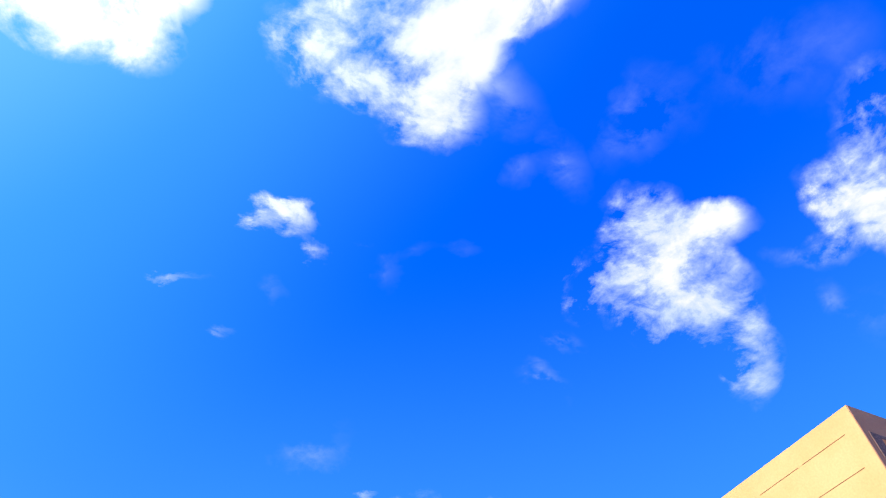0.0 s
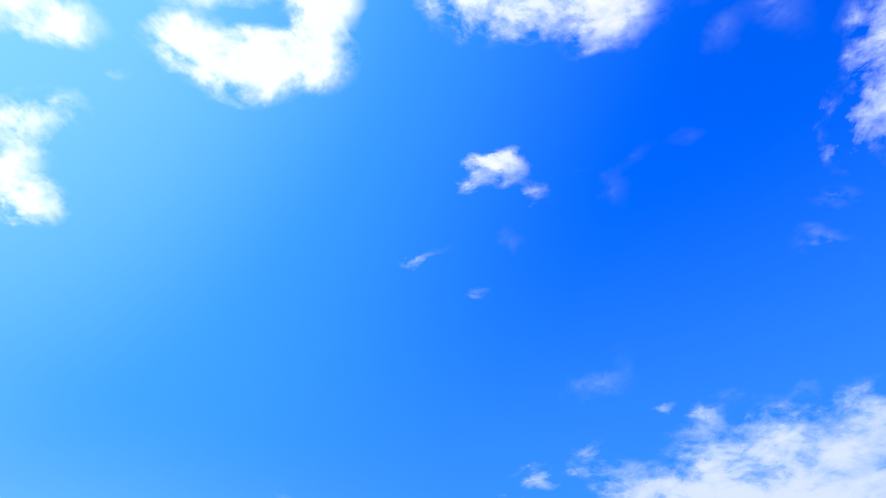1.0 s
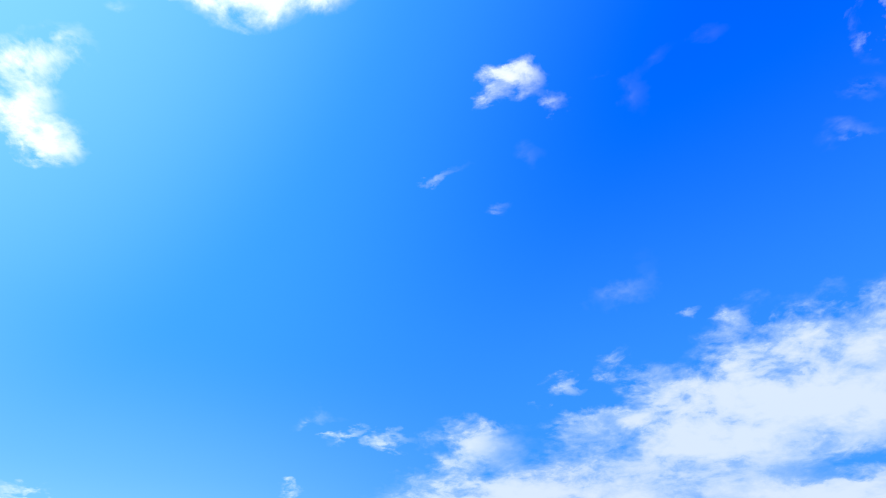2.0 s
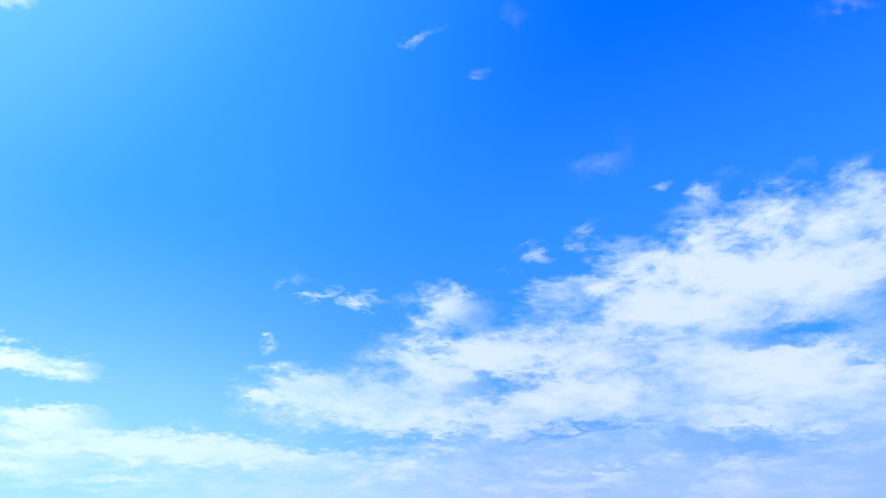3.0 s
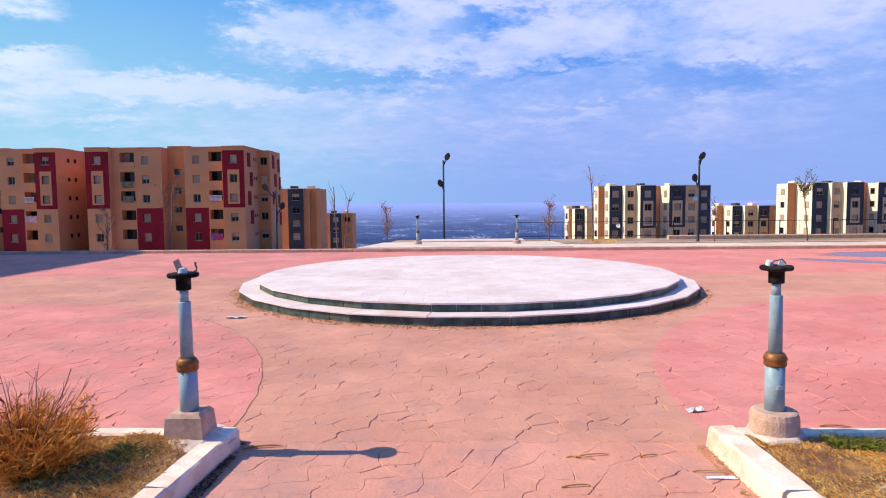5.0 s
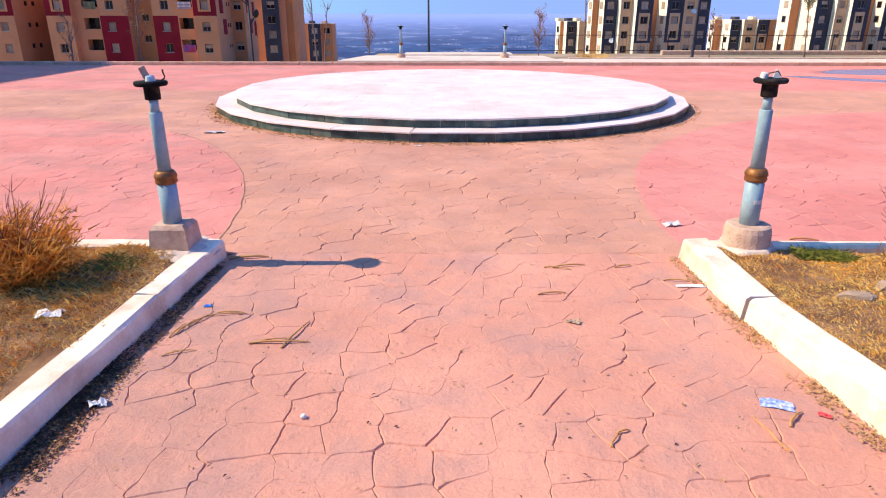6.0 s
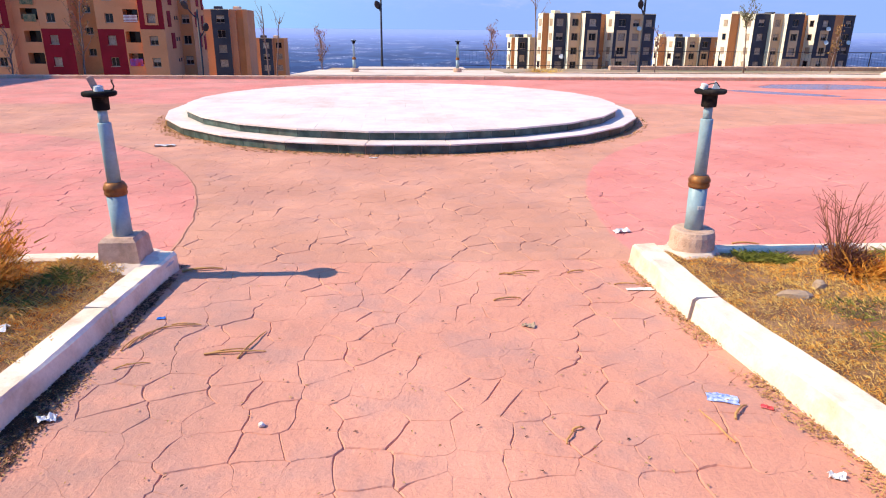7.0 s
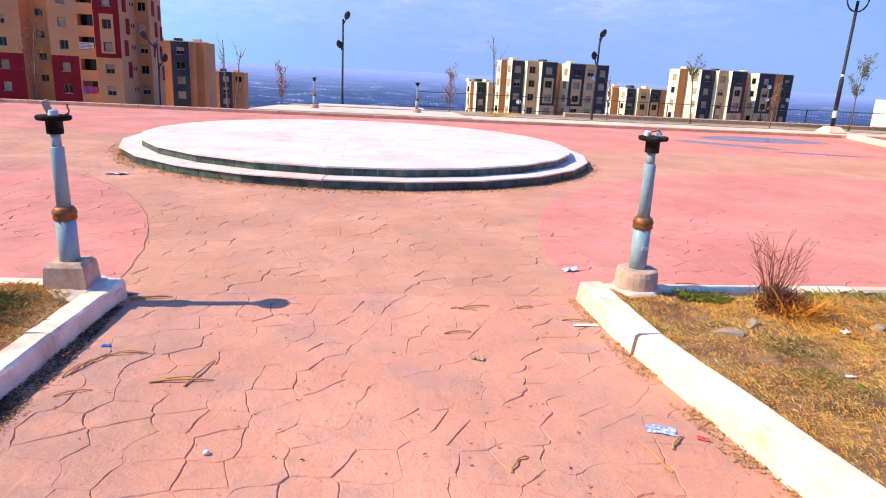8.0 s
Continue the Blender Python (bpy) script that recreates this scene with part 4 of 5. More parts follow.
# slabs of the top, cut to the outline
edge = ring(3.855, SIDES, TURN)
SLAB = 0.62
for i in range(-7, 7):
    for j in range(-7, 7):
        x, y = (i + (0.5 if j % 2 else 0)) * SLAB, j * SLAB
        poly = [(x + 0.0008, y + 0.0008), (x + SLAB - 0.0008, y + 0.0008), (x + SLAB - 0.0008, y + SLAB - 0.0008), (x + 0.0008, y + SLAB - 0.0008)]
        for k in range(SIDES):
            p, q = edge[k], edge[(k + 1) % SIDES]
            a, b = q[1] - p[1], p[0] - q[0]
            poly = clipped(poly, a, b, a * p[0] + b * p[1])
        if len(poly) >= 3:
            area = abs(sum(poly[k][0] * poly[(k + 1) % len(poly)][1] - poly[(k + 1) % len(poly)][0] * poly[k][1] for k in range(len(poly)))) / 2
            if area > 0.004:
                solid("slab", prism(poly, 0.232, 0.255 + rng.uniform(-0.0005, 0.0005), 0.001), M["marble"], platform)

# ---- planting beds and kerbs ----
def kerb_line(y):
    """How far the sunny kerb has swung away from the path's line."""
    return 0.114 * min(3.0, max(0.0, 3.2 - y))


def bed_height(x, y):
    seed = 2 if x < 0 else 9
    z = 0.108 + 0.025 * noise.noise((x * 1.1, y * 1.1, seed)) + 0.014 * noise.noise((x * 6, y * 6, seed)) + 0.01 * noise.noise((x * 17, y * 17, seed))
    if abs(x) < 1.9 and y < 3.0:
        z = min(z, 0.108)
    return z + 0.035 * math.exp(-((abs(x) - 2.0) ** 2 + (y - 3.82) ** 2) / 0.035)


def bed(name, x0, x1, y0, y1, label):
    n, m = 90, 70
    verts = []
    for j in range(m + 1):
        for i in range(n + 1):
            y = y0 + (y1 - y0) * j / m
            start = x0 + (kerb_line(y) if x0 > 0 else 0.0)
            x = start + (x1 - start) * i / n
            verts.append((x, y, bed_height(x, y)))
    quads = [(j * (n + 1) + i, j * (n + 1) + i + 1, (j + 1) * (n + 1) + i + 1, (j + 1) * (n + 1) + i) for j in range(m) for i in range(n)]
    return tagged(solid(name, (verts, quads), M["soil"], smooth_faces=True), label, "soil", kind="structure")


bed("ground_bed_1", -9.0, -1.66, -4.0, 4.1, "dry planting bed of bare brown soil and straw")
bed("ground_bed_2", 1.66, 9.0, -4.0, 4.1, "dry planting bed of brown soil and yellow grass")


def kerb_block(name, length, width, height, batter, flare=0.0, mat="kerb", data={}):
    """A kerb stone along +y with a sloping outer face and worn, uneven edges."""
    key = (round(length, 2), width, flare, mat)
    if key not in data:
        n, r = 8, random.Random(int(length * 1000 + width * 100))
        verts = []
        for k in range(n + 1):
            y = length * k / n
            e = lambda: r.uniform(-0.004, 0.004)
            verts += [(-width / 2 - batter, y, -0.1), (-width / 2 + e(), y, height - 0.015 + e()), (-width / 2 + 0.015 + e(), y, height + e()),
                      (width / 2 - 0.015 + flare * k / n, y, height + e()), (width / 2 + flare * k / n, y, height - 0.015), (width / 2 + flare * k / n, y, -0.1)]
        faces = [(k * 6 + i, (k + 1) * 6 + i, (k + 1) * 6 + i + 1, k * 6 + i + 1) for k in range(n) for i in range(5)]
        faces += [(0, 1, 2, 3, 4, 5), tuple(n * 6 + i for i in range(5, -1, -1))]
        data[key] = mesh("kerb_stone", verts, faces, M[mat])
    return data[key]


def kerb_run(owner, x, y, turn, lengths, width, height, batter, gap=0.012, flip=1, flares=(), mat="kerb"):
    d = 0.0
    for k, long in enumerate(lengths):
        ob = new("kerb_stone", kerb_block("kerb_stone", long - gap, width + sum(flares[:k]), height, batter, flares[k] if k < len(flares) else 0.0, mat))
        ob.parent = owner
        ob.matrix_basis = pose(x, y, 0, 0, 0, turn) @ Matrix.Translation((flip * sum(flares[:k]) / 2, d, 0)) @ Matrix.Diagonal((flip, 1, 1, 1))
        d += long


kerb_1 = tagged(empty("kerb_1"), "limewashed concrete kerb round the dry planting bed", "kerb", kind="structure")
# outlines run away from the plaza corner, towards and past the eye
kerb_run(kerb_1, -1.575, 4.19, 176.5, (0.91, 1.64), 0.15, 0.125, 0.015)
kerb_run(kerb_1, -1.731, 1.645, 180, (1.45, 1.45, 1.45, 1.2), 0.15, 0.125, 0.015)
kerb_run(kerb_1, -1.70, 4.11, 90, (1.2, 1.2, 1.2, 1.2, 1.2), 0.12, 0.135, 0.01, flip=-1)
kerb_2 = tagged(empty("kerb_2"), "white limewashed concrete kerb round the grassy bed", "kerb", kind="structure")
kerb_run(kerb_2, 1.668, 4.19, 181.2, (0.95,), 0.17, 0.14, 0.03, flip=-1)
kerb_run(kerb_2, 1.688, 3.235, 186.5, (1.6, 1.45), 0.155, 0.14, 0.03, flip=-1, flares=(0.045, 0.0))
kerb_run(kerb_2, 2.06, 0.21, 180, (1.45, 1.45, 1.45), 0.22, 0.14, 0.03, flip=-1)
kerb_run(kerb_2, 1.75, 4.11, -90, (1.2, 1.2, 1.2, 1.2, 1.2), 0.12, 0.135, 0.01)
kerb_3 = tagged(empty("kerb_3"), "pinkish concrete kerb along the far edge of the plaza", "kerb", kind="structure")
kerb_run(kerb_3, -23.9, 20.80, -90, (1.02,) * 43, 0.16, 0.10, 0.02, flip=-1, mat="pink_kerb")

kerb_4 = tagged(empty("kerb_4"), "white limewashed kerb at the far corner of the plaza", "kerb", kind="structure")
kerb_run(kerb_4, 16.75, 20.68, 161.6, (1.2,) * 5, 0.22, 0.16, 0.02)

# landing and pavement beyond the plaza
landing = tagged(empty("landing", 0.1, 22, 0), "pale concrete landing slab beyond the plaza kerb", "pavement", kind="structure")
solid("slab", moved(prism([(-3.5, -1.05), (3.5, -1.05), (3.2, 1.4), (-2.9, 1.4)], -0.1, 0.13, 0.02), pose(0, 0, 0)), M["pale_concrete"], landing)
solid("slab", box(-1.6, 2.2, 1.45, 2.6, -0.1, 0.17, 0.02), M["pale_concrete"], landing)
pavement = tagged(empty("pavement", 0, 0, 0), "pale beige concrete pavement behind the far kerb", "pavement", kind="structure")
for k in range(11):
    solid("paving_slab", box(3.75 + k * 1.5, 5.24 + k * 1.5, 20.9, 23.0, -0.1, 0.055 + 0.003 * (k % 2), 0.006), M["pale_concrete"], pavement)
for k in range(12):
    solid("edging", box(4.2 + k * 1.5, 5.68 + k * 1.5, 23.3, 23.5, -0.12, 0.07, 0.01), M["concrete"], pavement)
low_wall = tagged(empty("low_wall", 0, 0, 0), "long low dark concrete wall below the fence", "wall", kind="structure")
for k in range(14):
    solid("wall_block", box(9.0 + k * 3.0, 11.97 + k * 3.0, 28.4, 28.7, -0.5, 0.02, 0.02), M["concrete"], low_wall)

# ---- buildings beside the plaza ----
corner = tagged(empty("corner_building", 20.16, 9.93, 0), "cream rendered building with a scored parapet band", "building")
solid("wall", box(0, 12, 0, 11, -0.1, 15.0), M["sun_cream"], corner)
M["scored"] = material("scored_line", worn((0.22, 0.12, 0.06, 1), (0.30, 0.17, 0.09, 1), 6, 40), rough=0.95)
# brown of the cream wall's shaded side, put into the colour
M["shaded_brown_render"] = material("shaded_brown_render", worn((0.40, 0.21, 0.16, 1), (0.46, 0.25, 0.19, 1), 0.6, 14), rough=0.9, bump=0.003)
M["granite"] = material("dark_granite", worn((0.10, 0.06, 0.07, 1), (0.24, 0.15, 0.15, 1), 18, 60), rough=0.7, bump=0.002)
for k in range(5):  # scored lines, one panel long each
    solid("score_line", box(-0.006, 0, 0.55 + k * 2.1, 2.45 + k * 2.1, 14.18, 14.205), M["scored"], corner)
    solid("score_line", box(-0.006, 0, 0.55 + k * 2.1, 2.45 + k * 2.1, 12.95, 12.975), M["scored"], corner)
# thin sheet over the cream south wall, coloured as that side's shade
solid("facing", box(0.02, 12, -0.03, 0, -0.1, 14.98), M["shaded_brown_render"], corner)
solid("granite_strip", join(box(0.30, 0.75, -0.06, -0.031, 4.0, 14.0), box(0.75, 9.2, -0.06, -0.031, 13.86, 14.0)), M["granite"], corner, "speckled dark granite strip")
solid("panel", box(0.75, 9, -0.05, -0.031, 4.0, 13.85), M["beige"], corner)
shade_block = tagged(empty("side_building", -26.4, 2, 0), "tall plain rendered building beside the plaza", "building")
solid("wall", box(-12, 0, 0, 26, -0.1, 15.0), M["beige"], shade_block)
solid("coping", join(box(-12, 0.06, -0.06, 0.3, 15.0, 15.1), box(-0.3, 0.06, 0.3, 26, 15.0, 15.1)), M["cream"], shade_block)


# ---- broken garden lamps ----
M["blue_paint"] = material("pale_blue_paint", worn((0.225, 0.325, 0.385, 1), (0.285, 0.39, 0.445, 1), 9, 70, (0.22, 0.18, 0.14, 1), 0.35), rough=0.45, bump=0.001)
M["rust_gold"] = material("rusty_gilt", worn((0.30, 0.13, 0.04, 1), (0.22, 0.08, 0.03, 1), 30, 120, (0.08, 0.04, 0.02, 1), 0.5), rough=0.5, metal=0.4, bump=0.001)
M["black_iron"] = material("black_iron", worn((0.006, 0.006, 0.007, 1), (0.014, 0.013, 0.014, 1), 20, 90), spec=0.08, rough=0.8, bump=0.001)
M["white_plastic"] = material("white_plastic", worn((0.75, 0.74, 0.72, 1), (0.6, 0.56, 0.52, 1), 20, 90), rough=0.4)
M["wire"] = material("dark_wire", worn((0.04, 0.03, 0.03, 1), (0.1, 0.06, 0.05, 1), 30, 90), rough=0.6)
M["far_iron"] = material("dark_blue_iron", worn((0.012, 0.012, 0.022, 1), (0.025, 0.025, 0.04, 1), 3, 20), rough=0.6)


def wobble(shape, amount, seed):
    """Uneven outline for spilled or worn stuff."""
    out = []
    for px, py, pz in shape[0]:
        k = 1 + amount * noise.noise((px * 9, py * 9, seed * 3.1))
        out.append((px * k, py * k, pz + 0.01 * noise.noise((px * 20, py * 20, seed))))
    return out, shape[1]


def garden_lamp(x, y, z, square, scribble, lean, label, scale=1.0):
    lamp = tagged(empty("garden_lamp", x, y, z), label, "lamp", "broken garden lamps")
    lamp.matrix_world = pose(x, y, z, 0, lean, 0) @ Matrix.Diagonal((scale * 0.86, scale * 0.86, scale, 1))
    if square:
        base = prism([(-0.135, -0.12), (0.13, -0.125), (0.135, 0.12), (-0.13, 0.125)], -0.12, 0.15, 0.025)
        base = ([(px * (1.0 if pz > 0.05 else 1.2), py * (1.0 if pz > 0.05 else 1.2), pz) for px, py, pz in base[0]], base[1])
    else:
        base = lathe([(0.174, -0.1), (0.168, 0.085), (0.158, 0.118), (0.140, 0.126)], 24)
    solid("footing", base, M["concrete"], lamp, "rough concrete footing")
    spill = [(0.33, -0.06), (0.29, -0.03), (0.21, -0.008), (0.12, 0.0)] if square else [(0.23, -0.06), (0.215, -0.02), (0.19, -0.006), (0.12, 0.0)]
    solid("mortar_spill", wobble(lathe(spill, 26), 0.28, x), M["pale_concrete"], lamp, "pale spilled mortar")
    solid("lower_tube", lathe([(0.068, 0.09), (0.068, 0.42)], 24), M["blue_paint"], lamp, smooth_faces=True)
    solid("collar", lathe([(0.068, 0.405), (0.076, 0.41), (0.080, 0.425), (0.074, 0.438), (0.082, 0.447), (0.080, 0.462), (0.070, 0.478), (0.062, 0.488), (0.050, 0.49)], 24), M["rust_gold"], lamp, "rusty gilt collar", True)
    solid("upper_tube", lathe([(0.047, 0.485), (0.045, 0.845), (0.041, 0.85)], 24), M["blue_paint"], lamp, smooth_faces=True)
    solid("neck", lathe([(0.032, 0.84), (0.032, 0.94)], 20), M["blue_paint"], lamp, smooth_faces=True)
    solid("socket", lathe([(0.050, 0.925), (0.054, 0.931), (0.054, 1.0), (0.058, 1.008)], 24), M["black_iron"], lamp, "black socket", True)
    head = solid("head_plate", lathe([(0.058, 1.0), (0.104, 1.006), (0.112, 1.014), (0.112, 1.028), (0.104, 1.034), (0.03, 1.034)], 28), M["black_iron"], lamp, "black round plate", True)
    if square:
        solid("lamp_holder", lathe([(0.034, 1.034), (0.030, 1.062), (0.018, 1.068)], 14), M["white_plastic"], head, "broken white lamp holder")
        solid("clip", moved(box(-0.022, 0.022, -0.006, 0.006, 0, 0.075, 0.004), pose(-0.02, 0, 1.05, 0, -22, 25)), M["concrete"], head)
        solid("bent_wire", tube([(0.07, 0.0, 1.032), (0.095, 0.01, 1.047), (0.105, 0.0, 1.062), (0.095, 0.0, 1.085), (0.097, 0, 1.1)], [0.006, 0.006, 0.005, 0.006, 0.008], 6), M["wire"], head)
    else:
        solid("lamp_holder", moved(lathe([(0.026, 0), (0.026, 0.03), (0.016, 0.035)], 14), pose(-0.055, 0, 1.034, 8, 12, 0)), M["white_plastic"], head, "broken white lamp holder")
        solid("shard", moved(([(0, 0, 0), (0.06, 0, 0), (0.025, 0.012, 0.05), (0, 0.006, 0.001), (0.06, 0.006, 0.001), (0.025, 0.018, 0.05)], [(0, 1, 2), (5, 4, 3), (0, 3, 4, 1), (1, 4, 5, 2), (2, 5, 3, 0)]), pose(0.01, 0, 1.034)), M["white_plastic"], head, "white plastic shard")
        solid("bent_wire", tube([(-0.03, 0.02, 1.034), (-0.02, 0.0, 1.062), (0.03, -0.02, 1.074), (0.06, -0.01, 1.047)], [0.004] * 4, 5), M["wire"], head)
    if scribble:
        for k in range(4):
            a = radians(-100 + k * 14)
            bar = moved(box(-0.006, 0.006, -0.002, 0.002, -0.013, 0.013), pose(0.0695 * math.cos(a), 0.0695 * math.sin(a), 0.28, 0, 0, math.degrees(a) + 90))
            solid("chalk_mark", bar, M["white_plastic"], lamp, "white scrawled mark")
    return lamp


garden_lamp(-1.765, 4.06, 0.14, True, False, -0.6, "broken pale blue garden lamp post on a square concrete footing")
garden_lamp(1.945, 4.07, 0.16, False, True, -0.7, "broken pale blue garden lamp post with chalk marks, round footing")
garden_lamp(-1.507, 22.35, 0.13, False, False, 0, "far broken garden lamp post on the pale landing", 0.95)
garden_lamp(1.90, 22.35, 0.13, False, False, 0, "far broken garden lamp post on the pale landing", 0.95)


# ---- street lamps ----
def street_lamp(x, y, z, high, heads, label, pole=(0.055, 0.036)):
    """heads: (height, direction in degrees, reach, drop)."""
    lamp = tagged(empty("street_lamp", x, y, z), label, "street lamp", "street lamps")
    solid("pole", lathe([(pole[0] * 1.7, 0), (pole[0] * 1.7, 0.05), (pole[0], 0.09), (pole[0] * 0.9, 0.5), (pole[1] * 1.1, 0.55), (pole[1], high)], 14), M["far_iron"], lamp, smooth_faces=True)
    for h, turn, reach, rise in heads:
        dx, dy = math.cos(radians(turn)), math.sin(radians(turn))
        arm = solid("arm", tube([(0, 0, h - 0.28), (dx * reach * 0.4, dy * reach * 0.4, h - 0.14), (dx * reach * 0.8, dy * reach * 0.8, h + rise - 0.1), (dx * reach, dy * reach, h + rise)], [0.03, 0.026, 0.022, 0.02]), M["far_iron"], lamp)
        shell = lathe([(0.02, -0.17), (0.075, -0.13), (0.115, -0.03), (0.11, 0.07), (0.07, 0.15), (0.02, 0.19)], 16)
        shell = ([(px * 0.98, py * 0.45, pz * 0.98) for px, py, pz in shell[0]], shell[1])
        solid("lamp_head", moved(shell, pose(dx * reach, dy * reach, h + rise, 25, 22 * (1 if dx > 0 else -1), 0)), M["far_iron"], arm, "dark leaf-shaped lamp head", True)
    return lamp


street_lamp(-0.72, 27, -0.12, 3.40, ((3.46, 0, 0.16, 0.08), (2.45, 180, 0.13, 0.0)), "dark double-headed street lamp beyond the landing")
street_lamp(9.05, 25.1, -0.09, 3.15, ((3.20, 0, 0.10, 0.10), (2.36, 180, 0.16, 0.12)), "dark double-headed street lamp on the far verge")
street_lamp(-7.45, 26, -1.06, 3.16, ((3.11, 180, 0.42, 0.18), (2.41, 0, 0.26, 0.12)), "dark street lamp with two bent arms below the blocks")

tall = tagged(empty("street_lamp", 17.34, 22.4, 0.05), "tall dark street lamp with a forked top on a concrete foot", "street lamp", "street lamps")
solid("footing", prism([(-0.38, -0.38), (0.38, -0.38), (0.38, 0.38), (-0.38, 0.38)], -0.1, 0.24, 0.2), M["pale_concrete"], tall, "pale concrete foot")
solid("pole", lathe([(0.074, 0.2), (0.074, 1.9), (0.054, 1.95), (0.050, 4.6)], 16), M["far_iron"], tall, smooth_faces=True)
solid("band", lathe([(0.060, 2.02), (0.060, 2.10)], 16), M["white_plastic"], tall, "white tape band")
solid("band", lathe([(0.080, 0.55), (0.080, 0.80)], 16), M["white_plastic"], tall, "white tape band")
for side in (-1, 1):
    arm = solid("arm", tube([(side * 0.42 * math.sin(a), 0, 4.66 - 0.42 * math.cos(a)) for a in (0.0, 0.35, 0.7, 1.05, 1.4, 1.6)], [0.028] * 6), M["far_iron"], tall)
    solid("lamp_head", moved(lathe([(0.03, 0), (0.17, 0.1), (0.2, 0.25), (0.15, 0.42), (0.04, 0.5)], 16), pose(side * 0.42, 0, 4.66)), M["far_iron"], arm, smooth_faces=True)


# ---- fence ----
def ground_at(y):
    return land_height(0, y)


fence = tagged(empty("fence", 0, 30, 0), "long dark metal railing fence along the slope", "fence")
for k in range(25):
    x = 2.5 + k * 2.4
    solid("post", box(x - 0.018, x + 0.018, -0.018, 0.018, -0.35, 0.62, 0.005), M["far_iron"], fence)
    solid("rail", box(x + 0.018, x + 2.382, -0.012, 0.012, 0.57, 0.595), M["far_iron"], fence)
    solid("rail", box(x + 0.018, x + 2.382, -0.012, 0.012, -0.07, -0.045), M["far_iron"], fence)
    tagged(solid("infill", join(*[box(x + 0.1 + 0.157 * n, x + 0.105 + 0.157 * n, -0.003, 0.003, -0.04, 0.56) for n in range(15)]), M["far_iron"], fence), kind="stuff")

# ---- young trees ----
M["bark"] = material("grey_bark", worn((0.16, 0.10, 0.09, 1), (0.25, 0.17, 0.15, 1), 12, 60), rough=0.9)
M["dry_leaf"] = material("dry_leaf", worn((0.30, 0.12, 0.08, 1), (0.40, 0.20, 0.11, 1), 3, 40, random_by=0.2), rough=0.8)
M["green_leaf"] = material("dull_green_leaf", worn((0.10, 0.13, 0.05, 1), (0.17, 0.17, 0.08, 1), 3, 40, random_by=0.2), rough=0.7)
M["ochre_leaf"] = material("ochre_leaf", worn((0.38, 0.2, 0.06, 1), (0.26, 0.15, 0.05, 1), 3, 40, random_by=0.2), rough=0.8)


def sapling(x, y, z, high, lean, bushy, leaf, label, seed, low=0.35, leaves=160):
    r = random.Random(seed)
    tree = tagged(empty("young_tree", x, y, z), label, "tree", "young trees")
    stem = [(lean * (k / 6) ** 1.5 + r.uniform(-0.02, 0.02), r.uniform(-0.02, 0.02), high * 0.8 * k / 6) for k in range(7)]
    solid("trunk", tube(stem, [0.024 * high / 2.5 * (1 - 0.75 * k / 6) + 0.005 for k in range(7)], 7), M["bark"], tree, smooth_faces=True)
    limbs, tips = [], []
    for k in range(bushy):
        f = r.uniform(low, 1.0)
        i = min(5, int(f * 6))
        p = Vector(stem[i]).lerp(Vector(stem[i + 1]), f * 6 - i)
        a = r.uniform(0, 6.28)
        long = high * r.uniform(0.10, 0.26) * (1.25 - f * 0.6)
        q = [p + Vector((math.cos(a) * long * s * 0.55, math.sin(a) * long * s * 0.55, long * (s * 0.7 + 0.25 * s * s))) + Vector((r.uniform(-.02, .02), r.uniform(-.02, .02), 0)) for s in (0, 0.33, 0.66, 1)]
        limbs.append(tube(q, [0.012, 0.010, 0.007, 0.004], 4))
        tips += q[1:]
        for n in range(2):
            s = q[r.randrange(1, 4)]
            a2 = a + r.uniform(-1.2, 1.2)
            e = s + Vector((math.cos(a2) * long * 0.25, math.sin(a2) * long * 0.25, long * 0.3))
            limbs.append(tube([s, (s + e) / 2 + Vector((0, 0, 0.01)), e], [0.006, 0.005, 0.003], 3))
            tips += [e, (s + e) / 2]
    tagged(solid("branching", join(*limbs), M["bark"], tree), kind="stuff")
    if leaves:
        bits = []
        for k in range(leaves):
            p = r.choice(tips) + Vector((r.gauss(0, 0.05), r.gauss(0, 0.05), r.gauss(0, 0.05)))
            s = r.uniform(0.02, 0.045)
            m = Matrix.Translation(p) @ Euler((r.uniform(0, 6), r.uniform(0, 6), r.uniform(0, 6))).to_matrix().to_4x4()
            bits.append(moved(([(-s, 0, 0), (0, -s * 0.5, 0.004), (s, 0, 0), (0, s * 0.5, 0.004)], [(0, 1, 2, 3)]), m))
        tagged(solid("crown", join(*bits), M[leaf], tree), kind="stuff")
    return tree


sapling(-4.80, 25, -0.60, 3.50, -0.12, 6, "dry_leaf", "bare thin young tree on the verge", 1, 0.5, 14)
sapling(-4.55, 25.1, -0.60, 3.00, 0.25, 4, "dry_leaf", "bare thin young tree on the verge", 21, 0.6, 10)
sapling(-2.85, 25, -0.1, 1.75, -0.05, 26, "dry_leaf", "young tree with sparse reddish dry leaves", 2, 0.2, 300)
sapling(3.38, 25, -0.1, 1.95, -0.05, 26, "dry_leaf", "young tree with sparse reddish dry leaves", 3, 0.2, 320)
sapling(5.25, 26, -0.15, 3.7, -0.15, 6, "dry_leaf", "bare thin young tree on the verge", 4, 0.55, 16)
sapling(9.25, 24, -0.05, 1.75, 0.0, 14, "dry_leaf", "thin young tree with few leaves", 5, 0.45, 90)
sapling(12.6, 24, -0.05, 2.75, -0.2, 16, "green_leaf", "thin young tree with a small green crown", 6, 0.65, 420)
sapling(20.1, 25, -0.05, 3.2, 0.15, 22, "green_leaf", "thin young tree with a small green crown", 7, 0.5, 900)
